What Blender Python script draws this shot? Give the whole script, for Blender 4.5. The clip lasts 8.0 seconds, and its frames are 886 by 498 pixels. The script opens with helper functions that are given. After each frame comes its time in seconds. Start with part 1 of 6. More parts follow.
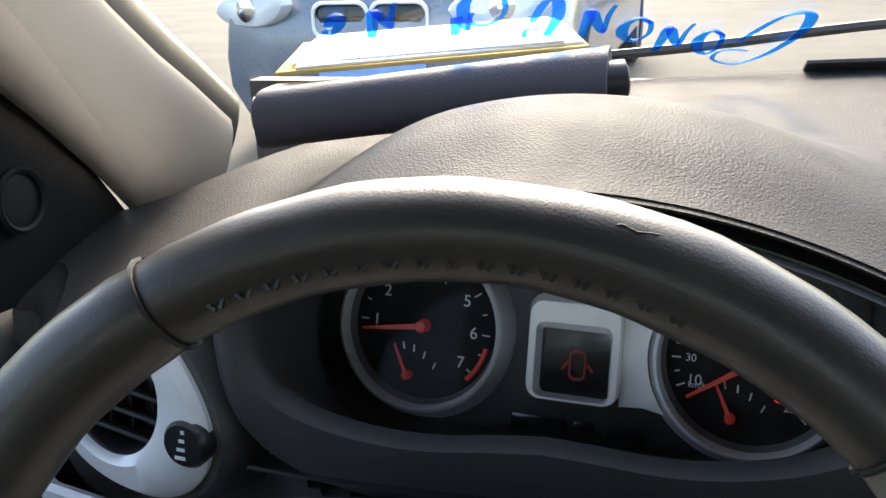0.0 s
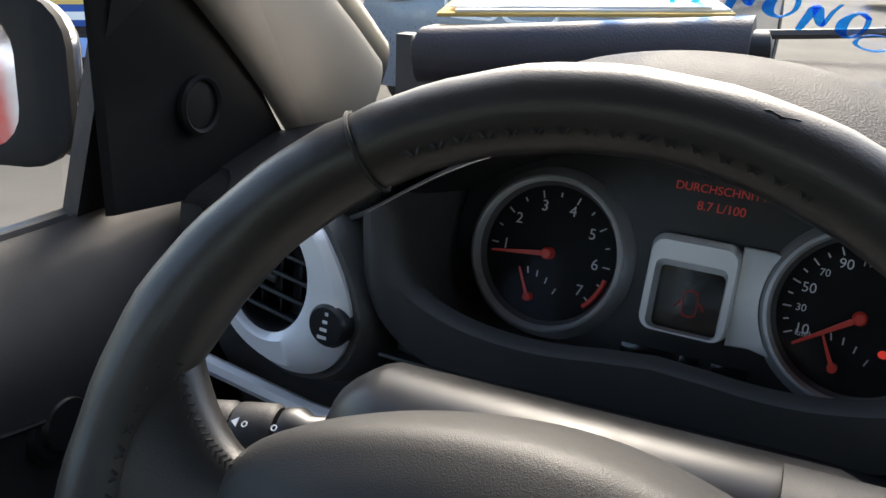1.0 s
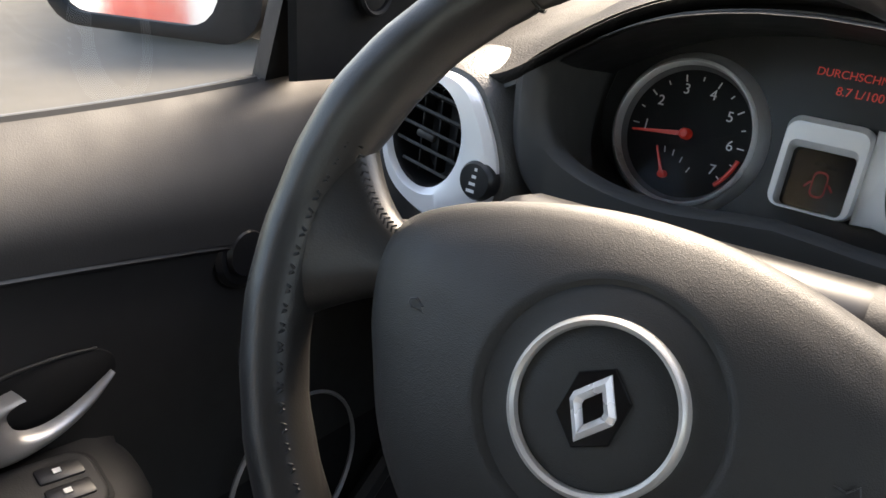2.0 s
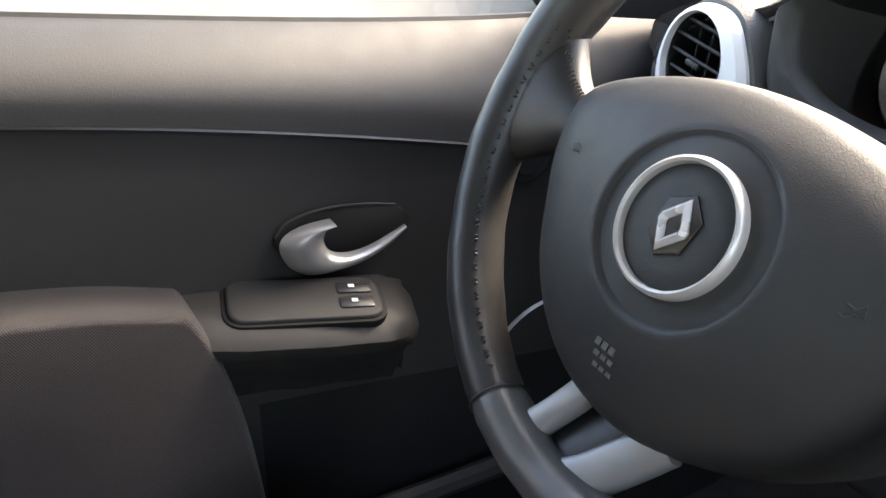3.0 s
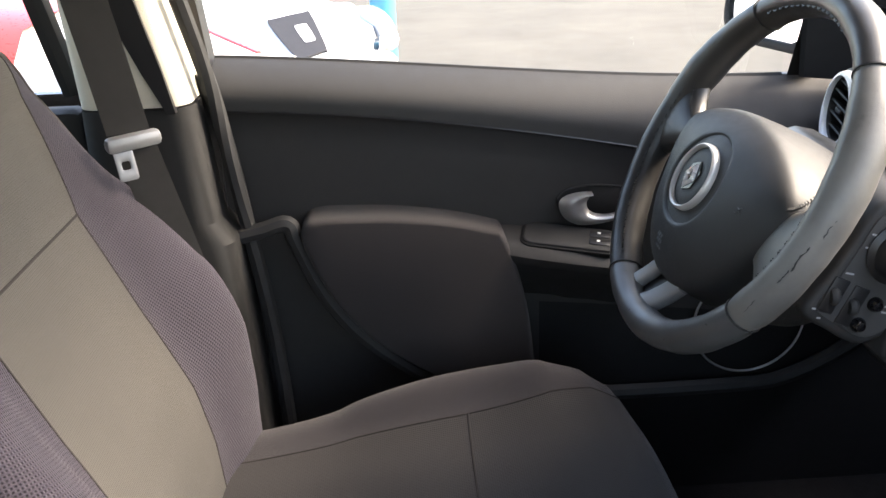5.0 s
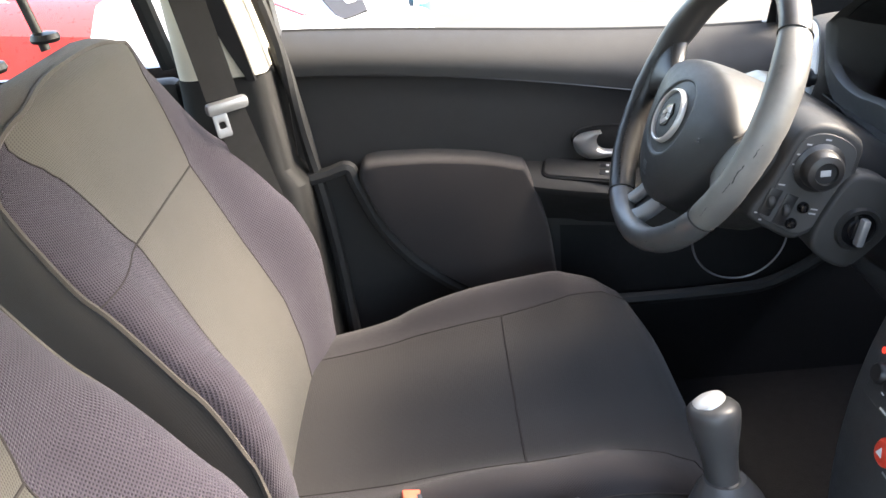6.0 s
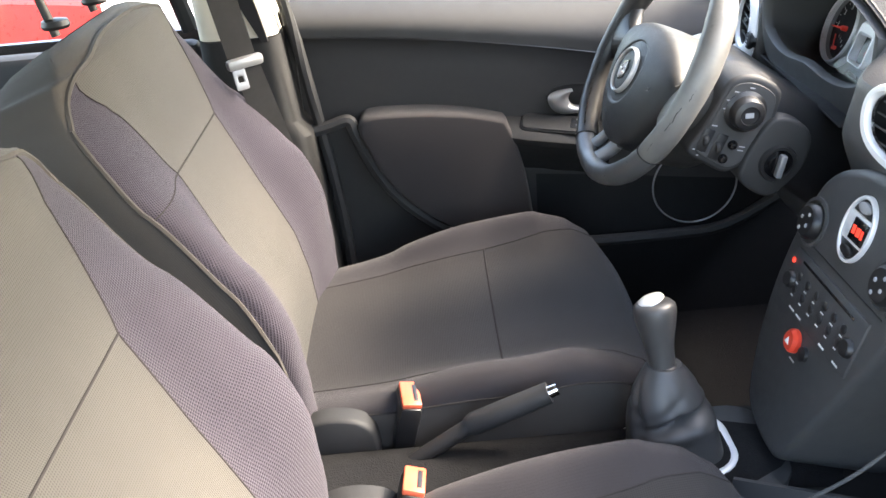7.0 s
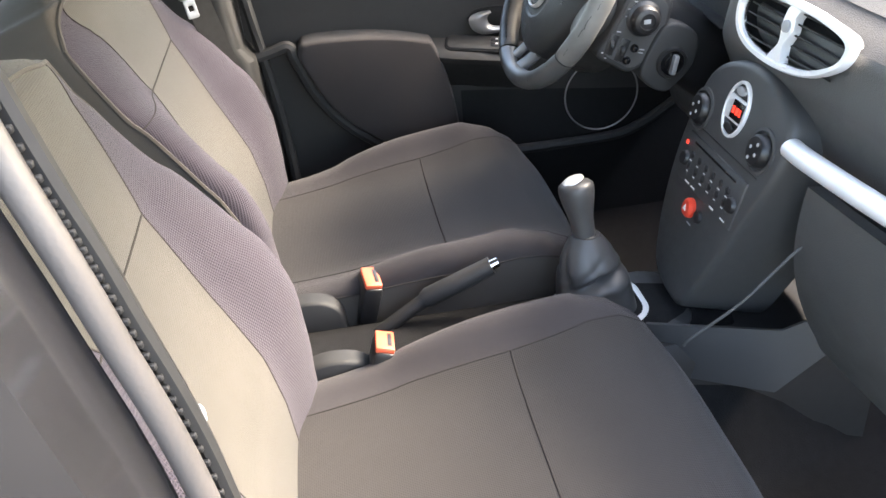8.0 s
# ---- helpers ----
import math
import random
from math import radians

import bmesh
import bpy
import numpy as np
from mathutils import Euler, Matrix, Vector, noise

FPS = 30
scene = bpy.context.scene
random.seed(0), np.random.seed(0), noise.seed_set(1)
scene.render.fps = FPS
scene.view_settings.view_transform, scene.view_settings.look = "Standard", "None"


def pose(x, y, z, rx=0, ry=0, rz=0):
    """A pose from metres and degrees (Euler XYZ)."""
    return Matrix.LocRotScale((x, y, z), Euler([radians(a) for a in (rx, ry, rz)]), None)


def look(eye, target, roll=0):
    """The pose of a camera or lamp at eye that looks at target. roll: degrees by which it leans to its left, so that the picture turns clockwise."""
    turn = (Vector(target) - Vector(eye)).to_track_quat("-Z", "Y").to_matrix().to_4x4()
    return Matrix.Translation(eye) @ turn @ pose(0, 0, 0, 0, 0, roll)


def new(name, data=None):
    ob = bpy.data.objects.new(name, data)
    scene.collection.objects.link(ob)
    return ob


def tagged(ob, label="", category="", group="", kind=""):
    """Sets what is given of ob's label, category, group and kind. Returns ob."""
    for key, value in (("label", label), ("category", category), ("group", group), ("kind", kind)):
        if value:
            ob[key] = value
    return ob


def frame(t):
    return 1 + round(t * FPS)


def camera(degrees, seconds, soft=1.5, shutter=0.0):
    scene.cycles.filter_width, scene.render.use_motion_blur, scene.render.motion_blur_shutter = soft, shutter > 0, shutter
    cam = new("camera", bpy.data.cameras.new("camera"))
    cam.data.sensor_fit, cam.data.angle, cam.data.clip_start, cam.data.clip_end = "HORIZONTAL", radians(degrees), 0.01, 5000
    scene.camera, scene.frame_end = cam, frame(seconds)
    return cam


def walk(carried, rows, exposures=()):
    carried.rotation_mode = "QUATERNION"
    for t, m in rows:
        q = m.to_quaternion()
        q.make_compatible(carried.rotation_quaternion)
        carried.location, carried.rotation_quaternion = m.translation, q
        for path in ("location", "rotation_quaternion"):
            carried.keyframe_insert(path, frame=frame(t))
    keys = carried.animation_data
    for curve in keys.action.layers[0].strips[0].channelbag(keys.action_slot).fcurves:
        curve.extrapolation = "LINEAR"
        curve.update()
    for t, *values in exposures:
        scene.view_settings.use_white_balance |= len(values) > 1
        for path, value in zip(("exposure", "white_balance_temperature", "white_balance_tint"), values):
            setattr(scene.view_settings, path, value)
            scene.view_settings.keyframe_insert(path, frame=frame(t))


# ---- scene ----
cam = camera(54.0, 8.0)
PATH = [
    (0, (-0.287, -0.113, 1.19), (-0.798, 1.697, 0.509), -2.2),
    (0.5, (-0.279, -0.134, 1.187), (-0.903, 1.645, 0.52), -0.1),
    (1, (-0.288, -0.177, 1.167), (-1.011, 1.55, 0.465), 2.3),
    (1.2, (-0.286, -0.194, 1.151), (-1.049, 1.508, 0.426), 2.8),
    (2.3, (-0.218, -0.257, 1.126), (-1.335, 1.174, 0.286), 3.2),
    (2.5, (-0.188, -0.259, 1.12), (-1.422, 1.066, 0.269), 3.0),
    (3, (-0.089, -0.266, 1.111), (-1.642, 0.651, 0.247), 1.4),
    (3.5, (0.006, -0.275, 1.106), (-1.705, 0.4, 0.32), 2.7),
    (4, (0.137, -0.251, 1.106), (-1.665, 0.207, 0.37), 2.8),
    (4.5, (0.289, -0.242, 1.153), (-1.565, 0.065, 0.468), 0.4),
    (5, (0.426, -0.263, 1.211), (-1.422, -0.191, 0.449), -2.2),
    (5.2, (0.481, -0.27, 1.244), (-1.355, -0.243, 0.45), -3.8),
    (6.3, (0.726, -0.262, 1.293), (-1.067, -0.296, 0.409), -5.3),
    (6.5, (0.77, -0.264, 1.298), (-1.02, -0.288, 0.407), -4.7),
    (7, (0.863, -0.273, 1.316), (-0.914, -0.276, 0.399), -5.1),
    (7.5, (0.945, -0.306, 1.325), (-0.794, -0.21, 0.342), -5.0),
    (8, (1.052, -0.349, 1.342), (-0.645, -0.158, 0.3), -5.1),
]
walk(cam, [(t, look(eye, target, roll)) for t, eye, target, roll in PATH], [(0, 2.48, 7250, 10), (0.2, 2.35, 7250, 10), (0.6, 1.95, 7000, 10), (1.2, 2.05, 7100, 10), (2.4, 3.32, 8200, 14), (3.4, 3.7, 7600, 12), (4.2, 3.42, 7600, 13), (4.8, 3.04, 7500, 13), (6.4, 3.85, 7300, 11), (8, 3.97, 7500, 11)])

# world and light
world = bpy.data.worlds.new("sky")
scene.world = world
world.use_nodes = True
wn = world.node_tree.nodes
bg = wn["Background"]
sky = wn.new("ShaderNodeTexSky")
sky.sky_type = "NISHITA"
sky.sun_disc = False
SUN_EL, SUN_AZ = radians(40), radians(-10)
sky.sun_elevation, sky.sun_rotation = SUN_EL, SUN_AZ
sky.dust_density = 3.0
world.node_tree.links.new(sky.outputs[0], bg.inputs[0])
bg.inputs[1].default_value = 0.15
sun = new("sun", bpy.data.lights.new("sun", "SUN"))
sun.data.energy, sun.data.angle, sun.data.color = 1.25, radians(22), (1.0, 0.97, 0.93)
sun.matrix_world = look((6 * math.sin(SUN_AZ), 6 * math.cos(SUN_AZ), 6 * math.tan(SUN_EL)), (0, 0, 0))


# materials
def mat(name, color, rough=0.5, metal=0.0, var=0.15, vscale=14.0, grain=0.0, gscale=900.0, coat=0.0, wear=0.0, glow=0.0, spec=0.5):
    """Painted or moulded surface: colour with broad stains, fine grain as relief, and uneven gloss."""
    m = bpy.data.materials.new(name)
    m.use_nodes = True
    nt = m.node_tree
    p = nt.nodes["Principled BSDF"]
    p.inputs["Roughness"].default_value = rough
    p.inputs["Metallic"].default_value = metal
    p.inputs["Specular IOR Level"].default_value = spec
    p.inputs["Coat Weight"].default_value = coat
    p.inputs["Coat Roughness"].default_value = 0.08
    tc = nt.nodes.new("ShaderNodeTexCoord")
    n1 = nt.nodes.new("ShaderNodeTexNoise")
    n1.inputs["Scale"].default_value = vscale
    n1.inputs["Detail"].default_value = 6
    nt.links.new(tc.outputs["Object"], n1.inputs["Vector"])
    ramp = nt.nodes.new("ShaderNodeMix")
    ramp.data_type = "RGBA"
    c = Vector(color)
    ramp.inputs["A"].default_value = (*(c * (1 - var)), 1)
    ramp.inputs["B"].default_value = (*[min(1, v * (1 + var) + wear * 0.02) for v in c], 1)
    nt.links.new(n1.outputs["Fac"], ramp.inputs["Factor"])
    nt.links.new(ramp.outputs["Result"], p.inputs["Base Color"])
    rr = nt.nodes.new("ShaderNodeMapRange")
    rr.inputs["To Min"].default_value = max(0.02, rough - 0.1)
    rr.inputs["To Max"].default_value = min(1, rough + 0.1)
    n2 = nt.nodes.new("ShaderNodeTexNoise")
    n2.inputs["Scale"].default_value = vscale * 5
    n2.inputs["Detail"].default_value = 4
    nt.links.new(tc.outputs["Object"], n2.inputs["Vector"])
    nt.links.new(n2.outputs["Fac"], rr.inputs["Value"])
    nt.links.new(rr.outputs["Result"], p.inputs["Roughness"])
    if grain:
        v = nt.nodes.new("ShaderNodeTexVoronoi")
        v.inputs["Scale"].default_value = gscale
        nt.links.new(tc.outputs["Object"], v.inputs["Vector"])
        b = nt.nodes.new("ShaderNodeBump")
        b.inputs["Strength"].default_value = grain
        b.inputs["Distance"].default_value = 0.0006
        nt.links.new(v.outputs["Distance"], b.inputs["Height"])
        nt.links.new(b.outputs["Normal"], p.inputs["Normal"])
    if glow:
        p.inputs["Emission Color"].default_value = (*color, 1)
        p.inputs["Emission Strength"].default_value = glow
    return m


def fabric(name, color, second, scale=420.0, rib=(1, 0.25, 0), depth=0.6, mix=0.5, broad=0.12):
    """Woven cloth: fine ribs of two yarn colours, with relief and a soft sheen."""
    m = bpy.data.materials.new(name)
    m.use_nodes = True
    nt = m.node_tree
    p = nt.nodes["Principled BSDF"]
    p.inputs["Roughness"].default_value = 0.85
    p.inputs["Sheen Weight"].default_value = 0.1
    p.inputs["Sheen Roughness"].default_value = 0.5
    p.inputs["Specular IOR Level"].default_value = 0.2
    tc = nt.nodes.new("ShaderNodeTexCoord")
    waves = []
    for d, k in ((rib, 1.0), ((-rib[1], rib[0], 0.4), 1.0)):
        w = nt.nodes.new("ShaderNodeTexWave")
        mp = nt.nodes.new("ShaderNodeVectorMath")
        mp.operation = "DOT_PRODUCT"
        mp.inputs[1].default_value = d
        nt.links.new(tc.outputs["UV"], mp.inputs[0])
        cx = nt.nodes.new("ShaderNodeCombineXYZ")
        nt.links.new(mp.outputs["Value"], cx.inputs["X"])
        nt.links.new(cx.outputs["Vector"], w.inputs["Vector"])
        w.inputs["Scale"].default_value = scale * k
        w.inputs["Distortion"].default_value = 0.4
        waves.append(w)
    mul = nt.nodes.new("ShaderNodeMath")
    mul.operation = "MULTIPLY"
    nt.links.new(waves[0].outputs["Fac"], mul.inputs[0])
    nt.links.new(waves[1].outputs["Fac"], mul.inputs[1])
    n1 = nt.nodes.new("ShaderNodeTexNoise")
    n1.inputs["Scale"].default_value = 9
    n1.inputs["Detail"].default_value = 7
    nt.links.new(tc.outputs["Object"], n1.inputs["Vector"])
    a = nt.nodes.new("ShaderNodeMix")
    a.data_type = "RGBA"
    a.inputs["A"].default_value = (*color, 1)
    a.inputs["B"].default_value = (*second, 1)
    nt.links.new(mul.outputs["Value"], a.inputs["Factor"])
    hsv = nt.nodes.new("ShaderNodeHueSaturation")
    mr = nt.nodes.new("ShaderNodeMapRange")
    mr.inputs["To Min"].default_value = 1 - broad
    mr.inputs["To Max"].default_value = 1 + broad
    nt.links.new(n1.outputs["Fac"], mr.inputs["Value"])
    nt.links.new(mr.outputs["Result"], hsv.inputs["Value"])
    nt.links.new(a.outputs["Result"], hsv.inputs["Color"])
    nt.links.new(hsv.outputs["Color"], p.inputs["Base Color"])
    b = nt.nodes.new("ShaderNodeBump")
    b.inputs["Strength"].default_value = depth
    b.inputs["Distance"].default_value = 0.001
    nt.links.new(mul.outputs["Value"], b.inputs["Height"])
    nt.links.new(b.outputs["Normal"], p.inputs["Normal"])
    return m


def glass(name, tint=(0.95, 0.98, 0.97), rough=0.0, ior=1.45):
    m = bpy.data.materials.new(name)
    m.use_nodes = True
    nt = m.node_tree
    nt.nodes.remove(nt.nodes["Principled BSDF"])
    out = nt.nodes["Material Output"]
    tr = nt.nodes.new("ShaderNodeBsdfTransparent")
    tr.inputs["Color"].default_value = (*tint, 1)
    gl = nt.nodes.new("ShaderNodeBsdfGlossy")
    gl.inputs["Roughness"].default_value = rough
    fr = nt.nodes.new("ShaderNodeFresnel")
    fr.inputs["IOR"].default_value = ior
    mx = nt.nodes.new("ShaderNodeMixShader")
    nt.links.new(fr.outputs["Fac"], mx.inputs[0])
    nt.links.new(tr.outputs[0], mx.inputs[1])
    nt.links.new(gl.outputs[0], mx.inputs[2])
    nt.links.new(mx.outputs[0], out.inputs["Surface"])
    return m


def worn_mix(name, base, pale):
    """Leather rubbed through in ragged patches of its own shape, with dark flaked edges."""
    m = mat(name, base, 0.38, grain=0.12, gscale=1100, var=0.2, vscale=20)
    nt = m.node_tree
    p = nt.nodes["Principled BSDF"]
    tc = nt.nodes.new("ShaderNodeTexCoord")
    n = nt.nodes.new("ShaderNodeTexNoise")
    n.inputs["Scale"].default_value = 9
    n.inputs["Detail"].default_value = 9
    n.inputs["Roughness"].default_value = 0.62
    nt.links.new(tc.outputs["Object"], n.inputs["Vector"])
    r = nt.nodes.new("ShaderNodeValToRGB")
    e = r.color_ramp.elements
    e[0].position, e[1].position = 0.30, 0.72
    e[0].color, e[1].color = (*base, 1), (*pale, 1)
    for pos, c in ((0.345, (0.030, 0.029, 0.028)), (0.40, [0.62 * u + 0.38 * v for u, v in zip(base, pale)])):
        k = e.new(pos)
        k.color = (*[v * 1 for v in c], 1)
    nt.links.new(n.outputs["Fac"], r.inputs["Fac"])
    nt.links.new(r.outputs["Color"], p.inputs["Base Color"])
    return m


HANDLE = mat("handle_silver", (0.36, 0.36, 0.36), 0.30, metal=0.6, var=0.02, vscale=3)
DASH = mat("dash_grain", (0.036, 0.0345, 0.034), 0.65, spec=0.2, grain=0.7, gscale=620, var=0.12, vscale=6)
PLASTIC = mat("dark_plastic", (0.0245, 0.0237, 0.0236), 0.54, spec=0.35, grain=0.15, gscale=1300)
DASHFACE = mat("dash_face_grain", (0.074, 0.073, 0.0715), 0.5, grain=0.5, gscale=600, var=0.12, vscale=6)
PLASTIC_SOFT = mat("door_plastic", (0.029, 0.0288, 0.029), 0.58, spec=0.3, grain=0.16, gscale=1000, vscale=8)
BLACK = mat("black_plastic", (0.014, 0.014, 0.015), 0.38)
GLOSS = mat("gloss_black", (0.006, 0.006, 0.007), 0.12)
LEATHER = mat("wheel_leather", (0.025, 0.0243, 0.0237), 0.36, spec=0.55, grain=0.10, gscale=1000, var=0.2, vscale=20)
STACK = mat("console_plastic", (0.052, 0.052, 0.053), 0.45, grain=0.3, gscale=900, var=0.06)
RIMWORN = worn_mix("rubbed_leather", (0.052, 0.0505, 0.048), (0.165, 0.159, 0.146))
PADM = mat("airbag_pad", (0.031, 0.0306, 0.0302), 0.50, spec=0.38, grain=0.25, gscale=1900)
SILVER = mat("satin_silver", (0.84, 0.84, 0.845), 0.36, metal=0.25, var=0.015, vscale=3)
SATIN = mat("satin_grey", (0.095, 0.095, 0.094), 0.32, metal=0.2, var=0.15, vscale=30)
SATINDARK = mat("dark_satin", (0.05, 0.05, 0.05), 0.35)
RINGOUTER = mat("dial_band_grey", (0.42, 0.42, 0.425), 0.3, metal=0.3, var=0.02, vscale=3)
RINGSATIN = mat("ring_satin", (0.56, 0.55, 0.53), 0.36, metal=0.4, var=0.02, vscale=3)
STRIP = mat("spoke_silver", (0.29, 0.29, 0.292), 0.38, metal=0.35, var=0.06)
BADGEMETAL = mat("badge_metal", (0.85, 0.85, 0.86), 0.28, metal=0.5, var=0.02)
CHROME = mat("chrome", (0.82, 0.82, 0.83), 0.12, metal=1.0, var=0.03)
# Cream at a quarter strength; shade of the cabin side put into it.
TRIMSHADED = mat("cream_trim_shaded", (0.155, 0.141, 0.122), 0.75, grain=0.1, gscale=900, var=0.05)
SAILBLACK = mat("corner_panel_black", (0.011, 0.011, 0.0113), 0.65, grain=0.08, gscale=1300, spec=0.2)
RINGSILVER = mat("dial_ring_silver", (0.85, 0.85, 0.86), 0.3, metal=0.1, var=0.02)
HEADLINER = mat("headliner_cloth", (0.30, 0.295, 0.285), 0.9, grain=0.4, gscale=700, var=0.05, spec=0.1)
CREAM = mat("cream_trim", (0.62, 0.57, 0.47), 0.65, grain=0.4, gscale=600, var=0.06)
RUBBER = mat("rubber", (0.015, 0.015, 0.015), 0.7)
CARPET = mat("carpet", (0.015, 0.0148, 0.0155), 0.95, grain=1.0, gscale=500, var=0.3, vscale=60, spec=0.1)
RED = mat("red_plastic", (0.75, 0.06, 0.03), 0.35)
ORANGE = mat("orange_red_plastic", (0.75, 0.13, 0.06), 0.4)
REDGLOW = mat("red_display", (0.9, 0.05, 0.03), 0.4, glow=0.10)
NEEDLE = mat("red_needle", (0.6, 0.04, 0.025), 0.4, glow=0.01)
WHITE = mat("white_print", (0.75, 0.75, 0.75), 0.5, var=0.03)
GREYPRINT = mat("grey_print", (0.35, 0.35, 0.36), 0.5, var=0.03)
BELT = mat("belt_webbing", (0.013, 0.0125, 0.0125), 0.75, grain=0.25, gscale=1600, spec=0.3)
POUCH = mat("pouch_vinyl", (0.05, 0.045, 0.055), 0.5, grain=0.3, gscale=500)
PAPER = mat("paper", (0.85, 0.85, 0.82), 0.8, var=0.05)
CARD = mat("yellow_card", (0.75, 0.5, 0.16), 0.8, var=0.1)
INK = bpy.data.materials.new("blue_ink")
INK.use_nodes = True
ink_nodes, ink_links = INK.node_tree.nodes, INK.node_tree.links
ink_film = ink_nodes.new("ShaderNodeBsdfTransparent")
ink_film.inputs["Color"].default_value = (0.12, 0.62, 1.0, 1)
ink_skin = ink_nodes["Principled BSDF"]
ink_skin.inputs["Base Color"].default_value = (0.02, 0.32, 0.90, 1)
ink_mix = ink_nodes.new("ShaderNodeMixShader")
ink_mix.inputs[0].default_value = 0.22
ink_links.new(ink_film.outputs[0], ink_mix.inputs[1])
ink_links.new(ink_skin.outputs[0], ink_mix.inputs[2])
ink_links.new(ink_mix.outputs[0], ink_nodes["Material Output"].inputs["Surface"])
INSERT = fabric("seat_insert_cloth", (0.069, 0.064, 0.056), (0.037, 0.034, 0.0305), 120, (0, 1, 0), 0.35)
# Back panel weave; shade on the cushions darkens this charcoal tone.
CUSHSHADED = fabric("seat_cloth_shaded", (0.038, 0.0345, 0.0335), (0.020, 0.0182, 0.0180), 120, (0, 1, 0), 0.35)
BOLSTER = fabric("seat_bolster_cloth", (0.045, 0.038, 0.050), (0.010, 0.0085, 0.0115), 92, (1, 0.35, 0), 0.9)
SHELL = fabric("seat_side_cloth", (0.064, 0.057, 0.050), (0.046, 0.041, 0.0365), 300, (1, 0, 0), 0.3)
BEZELBLACK = mat("bezel_black", (0.048, 0.0475, 0.0475), 0.5, grain=0.1, gscale=1300, spec=0.4)
PILLARDARK = mat("pillar_lower_trim", (0.020, 0.0195, 0.019), 0.68, grain=0.12, gscale=1000, spec=0.25)
GAITERHIDE = mat("gaiter_leather", (0.050, 0.049, 0.049), 0.42, grain=0.12, gscale=900, var=0.2, vscale=20)
# Plain finer weave; its charcoal tone is also lowered for shade on the cushions.
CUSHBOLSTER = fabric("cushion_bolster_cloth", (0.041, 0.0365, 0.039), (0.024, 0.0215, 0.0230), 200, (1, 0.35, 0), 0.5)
SEAM = mat("seam_thread", (0.037, 0.0335, 0.032), 0.9, spec=0.1)
ARMCLOTH = fabric("armrest_cloth", (0.041, 0.037, 0.038), (0.0155, 0.0140, 0.0146), 165, (1, 0.6, 0), 0.6)
GLASS = glass("window_glass")
CLEAR = glass("clear_cover", (0.97, 0.97, 0.97), 0.0, 1.16)
ASPHALT = mat("asphalt", (0.082, 0.074, 0.062), 0.9, grain=1.0, gscale=60, var=0.5, vscale=0.9)
GRASS = mat("grass", (0.10, 0.14, 0.04), 0.9, var=0.4, vscale=3)
TYRE = mat("tyre", (0.02, 0.02, 0.02), 0.8)
CARGLASS = mat("dark_car_glass", (0.02, 0.025, 0.03), 0.06, coat=0.5)
LAMPGLASS = mat("lamp_glass", (0.6, 0.62, 0.65), 0.1, coat=1.0)
FLANGE = mat("pale_flange", (0.10, 0.092, 0.088), 0.4, grain=0.2, gscale=300)
CARBLACK = mat("dark_car_paint", (0.02, 0.02, 0.022), 0.2, coat=0.8)
GAUGE = mat("gauge_face", (0.013, 0.013, 0.014), 0.6, var=0.05, spec=0.12)
RINGGREY = mat("ring_grey", (0.22, 0.22, 0.23), 0.35, metal=0.3)
DIMRED = mat("dim_red", (0.16, 0.015, 0.015), 0.5, glow=0.03)
MIRROR = mat("mirror_silver", (0.9, 0.9, 0.9), 0.02, metal=1.0, var=0.0)
CABLE = mat("cable_grey", (0.07, 0.07, 0.07), 0.6)
PLATE = mat("plate_blue_white", (0.25, 0.4, 0.7), 0.5)


# building blocks
def part(name, bm, material, parent=None, label="", smooth=True, m=None):
    me = bpy.data.meshes.new(name)
    if not bm.loops.layers.uv:
        lay = bm.loops.layers.uv.new("uv")
        for f in bm.faces:
            nrm = f.normal if f.normal.length else Vector((0, 0, 1))
            ax = max(range(3), key=lambda i: abs(nrm[i]))
            for lp in f.loops:
                co = lp.vert.co
                lp[lay].uv = (co[(ax + 1) % 3], co[(ax + 2) % 3])
    bm.to_mesh(me)
    bm.free()
    if smooth:
        me.polygons.foreach_set("use_smooth", [True] * len(me.polygons))
        me.set_sharp_from_angle(angle=radians(40))
    me.materials.append(material)
    ob = new(name, me)
    if parent:
        ob.parent = parent
    if m is not None:
        ob.matrix_basis = m
    if label:
        ob["label"] = label
    return ob


def thing(name, label, category, m=None, kind="", group=""):
    ob = new(name)
    ob.empty_display_size = 0.05
    if m is not None:
        ob.matrix_basis = m
    return tagged(ob, label, category, group, kind)


def spline(pts, per=6, closed=False):
    """Catmull-Rom through points (tuples of any length)."""
    p = [Vector(q) for q in pts]
    n = len(p)
    out = []
    for i in range(n if closed else n - 1):
        a, b, c, d = (p[(i + k) % n] if closed else p[min(max(i + k, 0), n - 1)] for k in (-1, 0, 1, 2))
        for j in range(per):
            t = j / per
            out.append(0.5 * (2 * b + (c - a) * t + (2 * a - 5 * b + 4 * c - d) * t * t + (3 * b - a - 3 * c + d) * t * t * t))
    if not closed:
        out.append(p[-1].copy())
    return out


def lerp_table(tab, x):
    """Smooth interpolation in a table of (x, value...)."""
    if x <= tab[0][0]:
        return tab[0][1:]
    for a, b in zip(tab, tab[1:]):
        if x <= b[0]:
            t = (x - a[0]) / (b[0] - a[0])
            t = t * t * (3 - 2 * t) * 0.5 + t * 0.5
            return [u + (v - u) * t for u, v in zip(a[1:], b[1:])]
    return tab[-1][1:]


